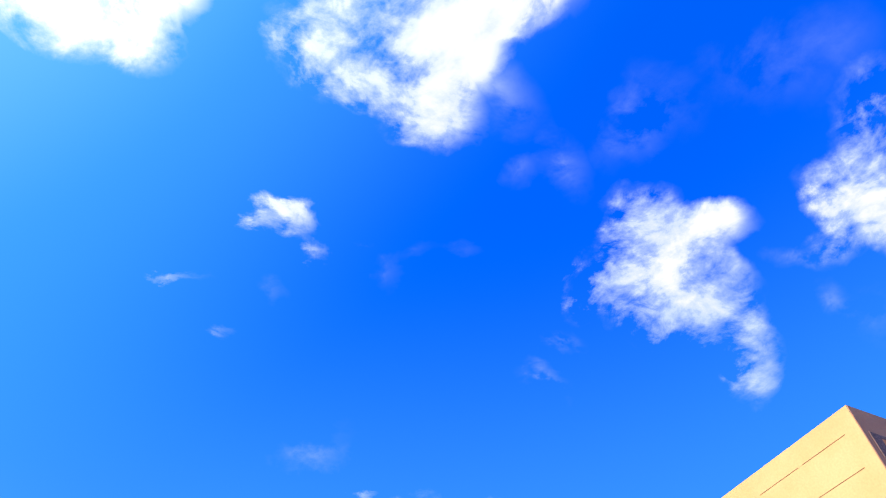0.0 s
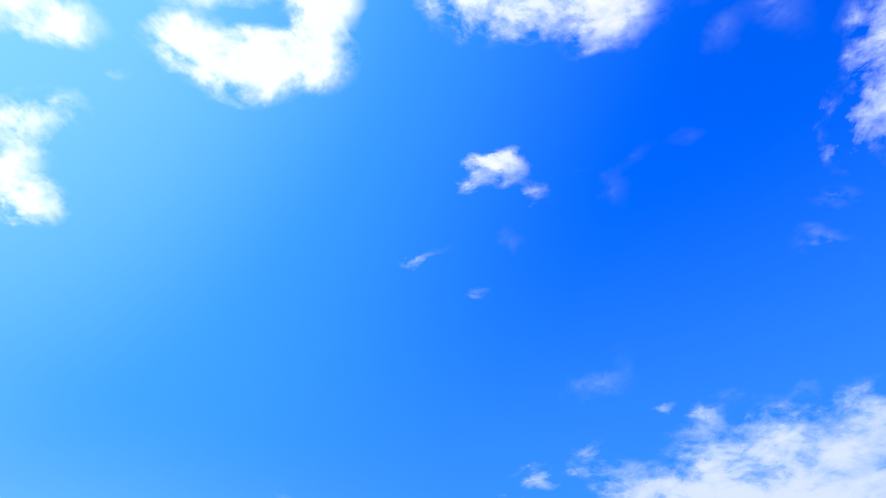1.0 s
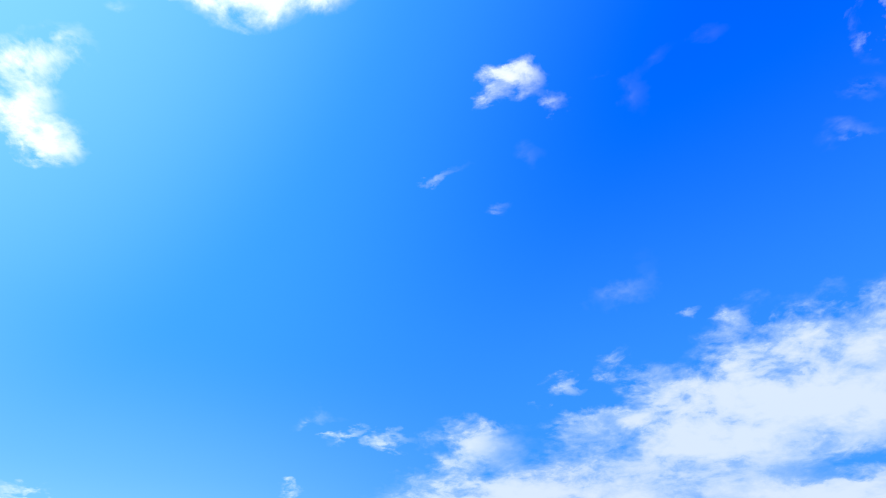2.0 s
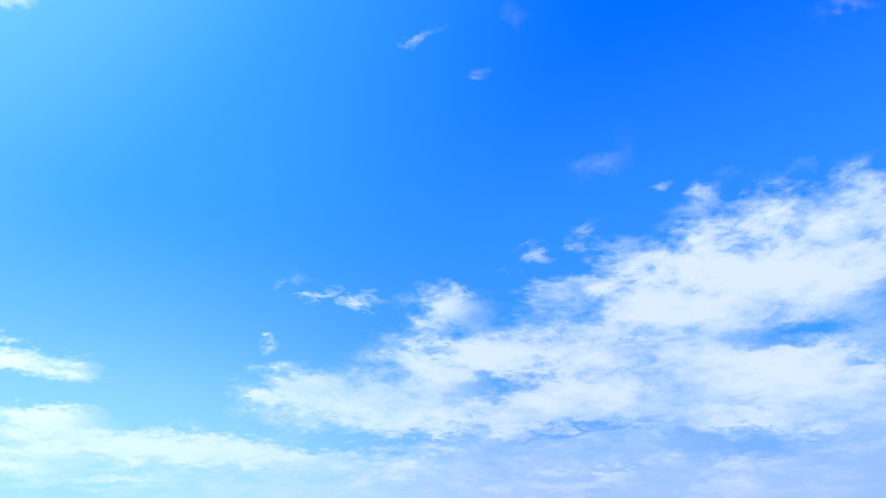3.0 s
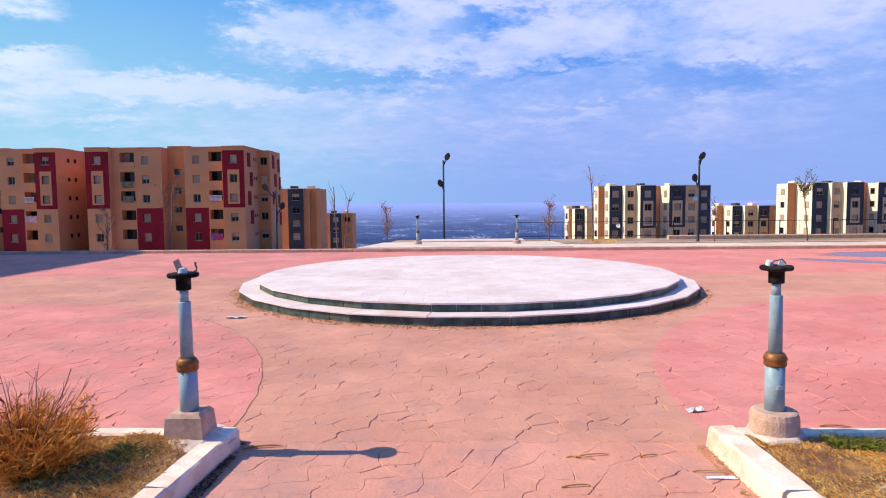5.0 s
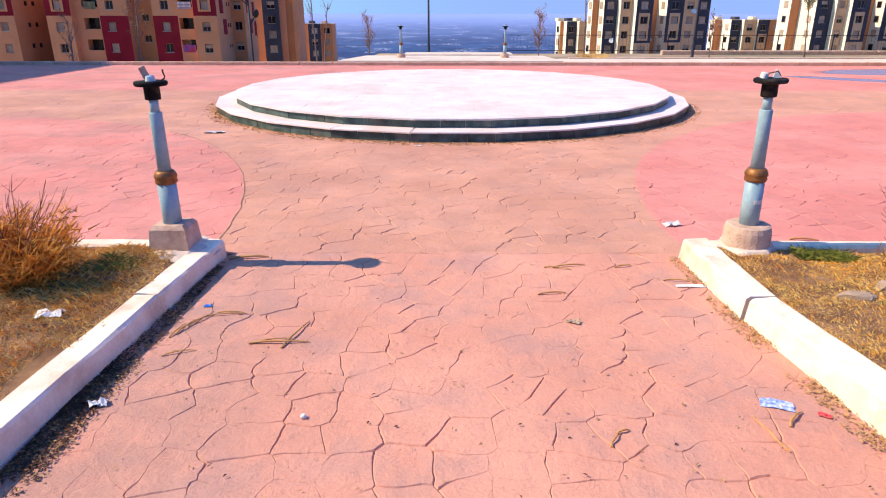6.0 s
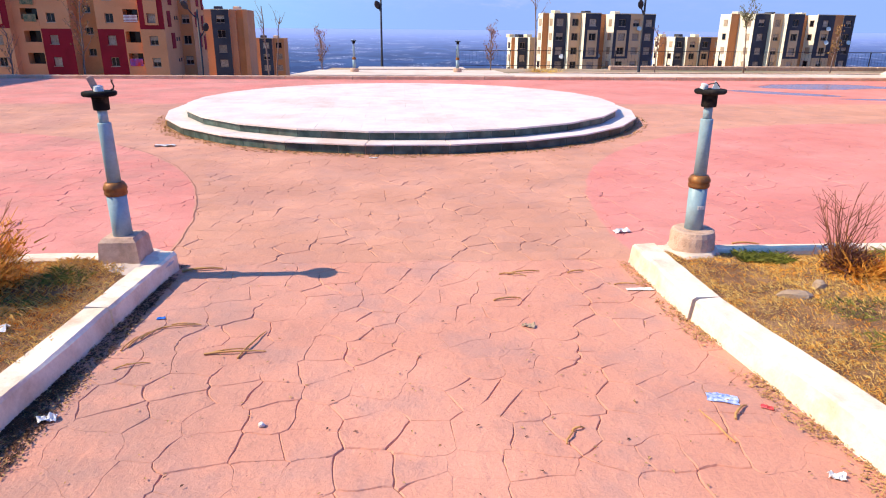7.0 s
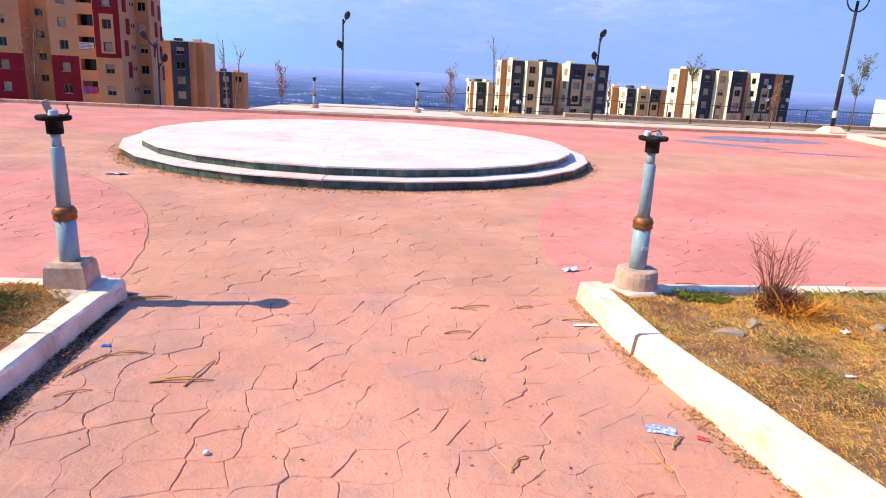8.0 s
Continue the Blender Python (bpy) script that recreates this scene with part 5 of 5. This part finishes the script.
sapling(-13.3, 24, -0.80, 2.55, 0.05, 16, "ochre_leaf", "thin young tree with few dry leaves", 8, 0.25, 120)
sapling(-10.9, 24, -0.80, 3.85, 0.2, 20, "ochre_leaf", "thin young tree with yellowing leaves", 9, 0.4, 240)
sapling(16.1, 24.3, -0.05, 2.1, 0.1, 18, "ochre_leaf", "thin young tree with yellowing leaves", 10, 0.3, 220)


# ---- dry shrubs, grass and stones in the beds ----
M["straw"] = material("straw", worn((0.64, 0.385, 0.10, 1), (0.76, 0.50, 0.17, 1), 4, 60, (0.34, 0.15, 0.04, 1), 0.4), rough=0.85)
M["rust_straw"] = material("rust_straw", worn((0.66, 0.24, 0.03, 1), (0.82, 0.40, 0.07, 1), 6, 60, (0.20, 0.06, 0.015, 1), 0.6), rough=0.85)
M["dark_twig"] = material("dark_twig", worn((0.13, 0.045, 0.03, 1), (0.24, 0.09, 0.05, 1), 6, 60), rough=0.85)
M["green_grass"] = material("green_grass", worn((0.13, 0.14, 0.018, 1), (0.25, 0.23, 0.045, 1), 5, 50), rough=0.75)
M["stone"] = material("field_stone", worn((0.30, 0.19, 0.12, 1), (0.42, 0.29, 0.20, 1), 12, 70), rough=0.9, bump=0.004)


def shrub(x, y, z, high, wide, stems, mat, label, seed, tufts=0, tuft_mat="rust_straw", spread=1.0):
    r = random.Random(seed)
    bush = tagged(empty("dry_shrub", x, y, z), label, "shrub", "dry shrubs")
    shapes, tuft = [], []
    for k in range(stems):
        a, out = r.uniform(0, 6.28), wide * math.sqrt(r.random()) * spread
        h = high * r.uniform(0.55, 1.0) * (1 - 0.25 * out / wide)
        s = Vector((math.cos(a) * out * 0.15, math.sin(a) * out * 0.15, -0.03))
        pts = [s + Vector((math.cos(a) * out * (f ** 1.3) + r.uniform(-.015, .015), math.sin(a) * out * (f ** 1.3) + r.uniform(-.015, .015), h * f)) for f in (0, 0.3, 0.6, 0.85, 1.0)]
        t = r.uniform(0.0025, 0.005)
        shapes.append(tube(pts, [t, t * 0.9, t * 0.7, t * 0.5, t * 0.3], 3))
        for n in range(3):
            f = r.randrange(1, 4)
            p = pts[f]
            a2 = a + r.uniform(-1.5, 1.5)
            e = p + Vector((math.cos(a2) * 0.09, math.sin(a2) * 0.09, r.uniform(0.04, 0.13)))
            shapes.append(tube([p, e], [t * 0.6, t * 0.25], 3))
        for n in range(tufts):
            p = pts[0].lerp(pts[3], r.random() ** 0.8) + Vector((r.gauss(0, 0.05), r.gauss(0, 0.05), r.gauss(0, 0.04)))
            d = Vector((r.gauss(0, 1), r.gauss(0, 1), r.gauss(0.5, 0.8))).normalized() * r.uniform(0.035, 0.105)
            side = d.cross(Vector((r.random(), r.random(), r.random()))).normalized() * 0.0055
            tuft.append(([tuple(p - side), tuple(p + side), tuple(p + d)], [(0, 1, 2)]))
    tagged(solid("twig_mass", join(*shapes), M[mat], bush), kind="stuff")
    if tuft:
        tagged(solid("dry_foliage", join(*tuft), M[tuft_mat], bush), kind="stuff")
    return bush


shrub(-2.42, 3.50, 0.10, 0.55, 0.34, 120, "rust_straw", "dense dry orange-brown shrub in the planting bed", 1, tufts=44)
shrub(-2.46, 3.48, 0.10, 0.72, 0.34, 46, "dark_twig", "thin dark reddish twigs standing out of the dry shrub", 6)
shrub(2.74, 3.70, 0.10, 0.70, 0.17, 30, "dark_twig", "bare reddish twiggy shrub in the grassy bed", 2)
shrub(2.84, 3.62, 0.10, 0.20, 0.24, 60, "rust_straw", "tuft of dry rusty grass at the twiggy shrub", 3, tufts=6)
shrub(2.78, 3.68, 0.10, 0.20, 0.10, 60, "dark_twig", "clump of dark red dead leaves in the grassy bed", 7, tufts=14, tuft_mat="dark_twig")
shrub(5.1, 23.6, -0.02, 0.3, 0.7, 90, "straw", "low dry straw-coloured bush by the landing", 4, tufts=14, tuft_mat="straw")
shrub(-4.4, 23.4, -0.30, 0.25, 0.6, 60, "straw", "low dry straw-coloured bush by the landing", 5, tufts=10, tuft_mat="green_grass")


def blades(name, mat, label, spots, seed, dense=0.05):
    """Grass: spots of (x, y, spread x, spread y, count, height)."""
    r = random.Random(seed)
    verts, faces = [], []
    for x, y, sx, sy, count, high in spots:
        for k in range(count):
            px, py = x + r.uniform(-sx, sx), y + r.uniform(-sy, sy)
            if not ((-8.8 < px < (-1.70 if py > 2.7 else -1.84)) or (1.76 + kerb_line(py) < px < 8.8)) or py > 4.03:
                continue
            if noise.noise((px * 2.2, py * 2.2, seed)) < r.uniform(-0.7, dense + 0.1):
                continue
            z = bed_height(px, py) - 0.004
            a, h = r.uniform(0, 6.28), high * r.uniform(0.5, 1.2)
            w, b = r.uniform(0.0005, 0.0010), r.uniform(0.3, 2.0) * h
            n = len(verts)
            dx, dy = math.cos(a), math.sin(a)
            verts += [(px - dy * w, py + dx * w, z), (px + dy * w, py - dx * w, z), (px + dx * b * 0.4 + dy * w * 0.7, py + dy * b * 0.4 - dx * w * 0.7, z + h * 0.65),
                      (px + dx * b, py + dy * b, z + h)]
            faces += [(n, n + 1, n + 2), (n, n + 2, n + 3)]
    tagged(solid(name, (verts, faces), M[mat]), label, "grass", kind="stuff")


blades("dry_grass", "straw", "short dry yellow grass over the planting beds", ((3.2, 2.7, 1.5, 1.4, 90000, 0.017), (5.6, 2.4, 1.2, 1.7, 12000, 0.025), (-2.6, 3.0, 0.95, 1.1, 26000, 0.03), (-5, 2.4, 1.6, 1.7, 3500, 0.04), (4.2, -1.4, 2.6, 2.6, 36000, 0.03), (-4.2, -1.2, 2.6, 2.6, 22000, 0.03)), 3)
blades("rusty_grass", "rust_straw", "rusty dry grass and straw in the beds", ((2.8, 3.55, 0.5, 0.3, 1800, 0.03), (3.2, 2.7, 1.5, 1.3, 40000, 0.017), (-2.5, 3.1, 0.7, 0.9, 6000, 0.03)), 5)
blades("green_grass", "green_grass", "thin patches of green grass in the beds", ((2.38, 3.93, 0.17, 0.07, 1300, 0.045), (3.45, 3.95, 0.35, 0.08, 800, 0.04), (2.5, 3.1, 0.22, 0.14, 520, 0.028), (2.35, 2.7, 0.14, 0.12, 260, 0.028), (2.75, 2.45, 0.3, 0.2, 420, 0.026), (3.4, 2.9, 0.5, 0.5, 600, 0.03),
                                                                                       (-1.95, 3.70, 0.12, 0.08, 260, 0.04), (-2.2, 3.45, 0.25, 0.25, 350, 0.04)), 7, 0.35)


def rock(x, y, z, sx, sy, sz, turn, label, seed, mat="stone"):
    bm = bmesh.new()
    bmesh.ops.create_icosphere(bm, subdivisions=2, radius=1)
    for v in bm.verts:
        k = 1 + 0.35 * noise.noise(v.co * 1.3 + Vector((seed * 5.1, 0, 0)))
        v.co = Vector((v.co.x * sx * k, v.co.y * sy * k, max(-0.5, min(0.75, v.co.z * k)) * sz))
    me = bpy.data.meshes.new("stone")
    bm.to_mesh(me)
    bm.free()
    me.materials.append(M[mat])
    ob = new("stone", me)
    ob.matrix_world = pose(x, y, z, 0, 0, turn)
    return tagged(ob, label, "stone", "loose stones")


rock(2.22, 3.30, 0.118, 0.10, 0.045, 0.035, -12, "flat grey-brown stone lying in dry grass", 1)
rock(2.45, 3.43, 0.122, 0.04, 0.04, 0.04, 30, "small brown stone lying in dry grass", 2)
rock(3.25, 3.35, 0.12, 0.05, 0.04, 0.04, 10, "small pale stone lying in dry grass", 3)
rock(-0.585, 2.332, 0.008, 0.014, 0.012, 0.014, 0, "white pebble on the stamped path", 4, "white_plastic")
rock(-2.4, 2.9, 0.11, 0.05, 0.04, 0.03, 0, "small grey stone in the dry bed", 5)

# ---- litter ----
M["paper"] = material("waste_paper", worn((0.78, 0.76, 0.74, 1), (0.66, 0.62, 0.6, 1), 20, 90), rough=0.7)
M["blue_print"] = material("blue_print", worn((0.12, 0.2, 0.62, 1), (0.62, 0.66, 0.85, 1), 55, 160), rough=0.4)
M["red_plastic"] = material("red_plastic", worn((0.5, 0.02, 0.03, 1), (0.6, 0.1, 0.1, 1), 30, 90), rough=0.4)
M["blue_plastic"] = material("blue_plastic", worn((0.02, 0.12, 0.5, 1), (0.03, 0.2, 0.6, 1), 30, 90), rough=0.4)
M["dry_stick"] = material("dry_stick", worn((0.56, 0.30, 0.11, 1), (0.44, 0.21, 0.07, 1), 20, 90), rough=0.9)
# dark leaf brown, deepened with the shade along the kerb
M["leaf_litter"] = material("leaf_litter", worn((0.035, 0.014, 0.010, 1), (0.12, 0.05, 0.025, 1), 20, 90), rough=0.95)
M["pale_litter"] = material("pale_leaf_litter", worn((0.50, 0.30, 0.12, 1), (0.36, 0.18, 0.07, 1), 20, 90), rough=0.95)


def scrap(name, x, y, z, sx, sy, turn, mat, label, seed, curl=0.012):
    """A crumpled flat piece with thickness."""
    r = random.Random(seed)
    n, m = 6, 4
    top = [((i / n - 0.5) * sx + r.uniform(-.03, .03) * sx, (j / m - 0.5) * sy + r.uniform(-.05, .05) * sy, 0.004 + curl * abs(noise.noise((i * 0.7, j * 0.7, seed * 3.3)))) for j in range(m + 1) for i in range(n + 1)]
    k = len(top)
    verts = top + [(a, b, c - 0.002) for a, b, c in top]
    quads = [(j * (n + 1) + i, j * (n + 1) + i + 1, (j + 1) * (n + 1) + i + 1, (j + 1) * (n + 1) + i) for j in range(m) for i in range(n)]
    faces = quads + [tuple(k + q for q in reversed(f)) for f in quads]
    rim = [i for i in range(n)] + [j * (n + 1) + n for j in range(m)] + [m * (n + 1) + i for i in range(n, 0, -1)] + [j * (n + 1) for j in range(m, 0, -1)]
    faces += [(rim[(i + 1) % len(rim)], rim[i], rim[i] + k, rim[(i + 1) % len(rim)] + k) for i in range(len(rim))]
    ob = solid(name, (verts, faces), M[mat])
    ob.matrix_world = pose(x, y, z, 0, 0, turn)
    return tagged(ob, label, "litter", "litter")


scrap("plastic_wrapper", 1.40, 2.44, 0, 0.13, 0.07, -20, "blue_print", "blue and white printed wrapper lying on the path", 1)
scrap("plastic_scrap", 1.56, 2.36, 0, 0.05, 0.03, -30, "red_plastic", "small red plastic scrap by the kerb", 2)
scrap("paper_scrap", 0.68, 3.21, 0, 0.07, 0.04, -25, "stone", "small crumpled greyish scrap on the path", 3, 0.03)
scrap("paper_scrap", 1.75, 4.9, 0, 0.13, 0.07, 10, "paper", "crumpled white paper on the red paving", 4, 0.05)
scrap("paper_strip", 1.48, 3.70, 0, 0.18, 0.035, -2, "paper", "white paper strip against the kerb", 5)
scrap("paper_scrap", -1.47, 2.42, 0, 0.07, 0.05, 15, "paper", "crumpled white paper beside the kerb", 6, 0.05)
scrap("plastic_scrap", -1.345, 3.40, 0, 0.045, 0.025, 5, "blue_plastic", "small blue plastic scrap on the path", 7)
scrap("cardboard", -3.17, 8.95, 0, 0.26, 0.12, 5, "paper", "pale crumpled cardboard on the tan paving", 8, 0.05)
scrap("paper_scrap", 1.57, 1.90, 0, 0.06, 0.035, -25, "paper", "small white scrap beside the kerb", 9, 0.03)
scrap("paper_scrap", -2.02, 3.05, 0.115, 0.13, 0.08, 10, "paper", "crumpled white plastic in the dry bed", 10, 0.05)
scrap("paper_scrap", 2.95, 3.28, 0.125, 0.05, 0.04, 10, "paper", "small white scrap in the dry grass", 11, 0.03)
scrap("paper_scrap", 2.55, 2.72, 0.115, 0.05, 0.02, -15, "paper", "small white scrap in the dry grass", 12, 0.02)
scrap("paper_scrap", -0.35, 8.05, 0, 0.10, 0.05, 0, "paper", "pale scrap below the platform", 13, 0.02)


def stick(x, y, turn, long, thick, bend, mat, label, z=0.0):
    pts = [(long * (f - 0.5), bend * 0.45 * math.sin(f * 3.1) + 0.003 * math.sin(f * 9), thick * 0.9 + 0.01 * math.sin(f * 3.1)) for f in (0, 0.2, 0.4, 0.6, 0.8, 1)]
    ob = solid("stick", tube(pts, [thick, thick * 0.95, thick, thick * 0.85, thick * 0.8, thick * 0.5], 6), M[mat])
    ob.matrix_world = pose(x, y, z, 0, 0, turn)
    return tagged(ob, label, "stick", "dry sticks")


STICK = "dry brown stick lying on the stamped path"
stick(-0.84, 2.97, 3, 0.30, 0.006, 0.0, "dry_stick", STICK)
stick(-0.775, 3.06, 74, 0.30, 0.005, 0.004, "dry_stick", STICK)
stick(-1.36, 3.15, 70, 0.20, 0.005, 0.02, "dry_stick", STICK)
stick(-1.22, 3.28, 12, 0.22, 0.004, 0.02, "dry_stick", STICK)
stick(-1.40, 3.10, 80, 0.16, 0.004, 0.0, "dry_stick", STICK)
stick(-0.88, 2.99, 14, 0.20, 0.004, 0.01, "dry_stick", STICK)
stick(-1.32, 3.22, 60, 0.17, 0.005, 0.01, "dry_stick", STICK)
stick(-1.18, 3.31, -4, 0.16, 0.004, 0.01, "dry_stick", STICK)
stick(-1.30, 2.86, 20, 0.16, 0.004, 0.02, "dry_stick", STICK)
stick(1.28, 2.24, 100, 0.24, 0.004, 0.02, "dry_stick", STICK)
stick(1.43, 2.33, 45, 0.14, 0.006, 0.03, "dry_stick", STICK)
stick(0.66, 2.19, 55, 0.10, 0.004, 0.015, "dry_stick", STICK)
stick(0.70, 2.24, 20, 0.06, 0.005, 0.01, "dry_stick", STICK)
stick(0.80, 4.02, 10, 0.22, 0.006, 0.02, "dry_stick", STICK)
stick(0.72, 3.98, -15, 0.18, 0.005, 0.02, "dry_stick", STICK)
stick(0.62, 3.58, 8, 0.17, 0.006, 0.01, "dry_stick", STICK)
stick(1.15, 4.02, 15, 0.12, 0.006, 0.0, "dry_stick", STICK)
stick(1.42, 3.78, -5, 0.16, 0.005, 0.01, "dry_stick", STICK)
stick(-1.33, 4.15, 10, 0.26, 0.009, 0.02, "dry_stick", STICK)
stick(2.60, 4.55, -8, 0.20, 0.008, 0.01, "dry_stick", "dry brown stick on the red paving")
stick(3.10, 2.75, -35, 0.55, 0.006, 0.03, "dry_stick", "pale straw stalk lying in dry grass", 0.12)
stick(2.90, 2.2, -30, 0.40, 0.007, 0.02, "dry_stick", "pale straw stalk lying in dry grass", 0.12)


def litter_strip(name, mat, label, x0, x1, y0, y1, count, seed, bias):
    r = random.Random(seed)
    verts, faces = [], []
    for k in range(count):
        y = r.uniform(y0, y1)
        x = x0 + (x1 - x0) * r.random() ** bias
        x += kerb_line(y) * 0.9 if x0 > 1.5 else 0.0
        if noise.noise((x * 4, y * 4, seed)) < r.uniform(-0.5, 0.2):
            continue
        s, a, tilt = r.uniform(0.004, 0.012), r.uniform(0, 6.28), r.uniform(-0.5, 0.5)
        c, d = math.cos(a) * s, math.sin(a) * s
        n = len(verts)
        z = r.uniform(0.003, 0.014)
        verts += [(x - c, y - d, z), (x + d * 0.45, y - c * 0.45, z + s * 0.3), (x + c, y + d, z + s * tilt * 0.5), (x - d * 0.45, y + c * 0.45, z + s * 0.2)]
        faces += [(n, n + 1, n + 2, n + 3)]
    tagged(solid(name, (verts, faces), M[mat]), label, "leaf litter", kind="stuff")


# loose leaves; the kerb's shade is also put into their near-black colour
litter_strip("leaf_litter", "leaf_litter", "leaf litter by the shaded kerb, darkened with its shade", -1.60, -1.45, -4.0, 4.25, 42000, 1, 2.6)
litter_strip("leaf_litter", "pale_litter", "dry straw and leaf litter along the sunny kerb", 1.62, 1.49, -4.0, 4.2, 14000, 2, 2.4)
litter_strip("leaf_litter", "pale_litter", "scattered dry leaf crumbs on the path", -1.5, 1.5, 1.5, 4.3, 420, 3, 1.0)
litter_strip("leaf_litter", "leaf_litter", "dark grit and crumbs on the path", -1.5, 1.55, 1.4, 4.3, 130, 6, 1.0)
litter_strip("leaf_litter", "pale_litter", "dry straw caught along the shaded kerb", -1.60, -1.42, 1.4, 4.2, 1800, 9, 1.6)
litter_strip("leaf_litter", "leaf_litter", "dark crumbs scattered over the plaza", -6.0, 8.0, 4.4, 11.0, 1300, 4, 1.0)


def ring_litter():
    r = random.Random(8)
    verts, faces = [], []
    for k in range(3200):
        a = r.uniform(math.pi * 1.02, math.pi * 1.98)
        d = 4.145 + 0.22 * r.random() ** 2.5
        x, y, s, t = CX + d * math.cos(a), CY + d * math.sin(a), r.uniform(0.008, 0.022), r.uniform(0, 6.28)
        c, e = math.cos(t) * s, math.sin(t) * s
        n = len(verts)
        verts += [(x - c, y - e, 0.004), (x + e * 0.5, y - c * 0.5, 0.012), (x + c, y + e, 0.006), (x - e * 0.5, y + c * 0.5, 0.01)]
        faces.append((n, n + 1, n + 2, n + 3))
    tagged(solid("leaf_litter", (verts, faces), M["pale_litter"]), "dry leaves and dirt gathered round the platform", "leaf litter", kind="stuff")


ring_litter()


# the worn edge of the red disc, a crack between the two colours
def seam(cx, cy, rx, ry, a0, a1, label):
    pts = []
    for k in range(61):
        a = radians(a0 + (a1 - a0) * k / 60)
        w = 0.015 * noise.noise((k * 0.35, cx, 0)) + 0.006 * noise.noise((k * 1.3, cx, 4))
        pts.append((cx + (rx + w) * math.cos(a), cy + (ry + w) * math.sin(a)))
    verts = []
    for k, (x, y) in enumerate(pts):
        h = 0.0045 * (0.35 + 1.3 * abs(noise.noise((k * 0.6, 3, cx))))
        nx_, ny_ = (x - cx) / rx, (y - cy) / ry
        verts += [(x - nx_ * h, y - ny_ * h, 0.0035), (x + nx_ * h, y + ny_ * h, 0.0035)]
    tagged(solid("seam", (verts, [(2 * k, 2 * k + 1, 2 * k + 3, 2 * k + 2) for k in range(60)]), M["joint"]), label, "crack", kind="structure")


seam(-7.4, 4.2, 5.75, 6.2, 2, 52, "dark crack along the edge of the red paving")

# ---- small house far off ----
house = tagged(empty("house", 75.6, 82, -3.7), "small white house with red window surrounds, far off", "house")
solid("wall", box(0, 9, 0, 8, -3, 4.4), M["white_metal"], house)
for k in range(3):
    w = solid("window", box(1.0 + k * 2.6, 2.6 + k * 2.6, -0.06, 0, 1.2, 2.9), M["red"], house)
    solid("pane", box(1.3 + k * 2.6, 2.3 + k * 2.6, -0.08, -0.06, 1.4, 2.7), M["glass"], w)

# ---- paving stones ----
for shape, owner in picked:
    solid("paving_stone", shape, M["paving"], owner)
tagged(solid("paving_stones", join(*rest["plaza"]), M["paving"], plaza), kind="stuff")
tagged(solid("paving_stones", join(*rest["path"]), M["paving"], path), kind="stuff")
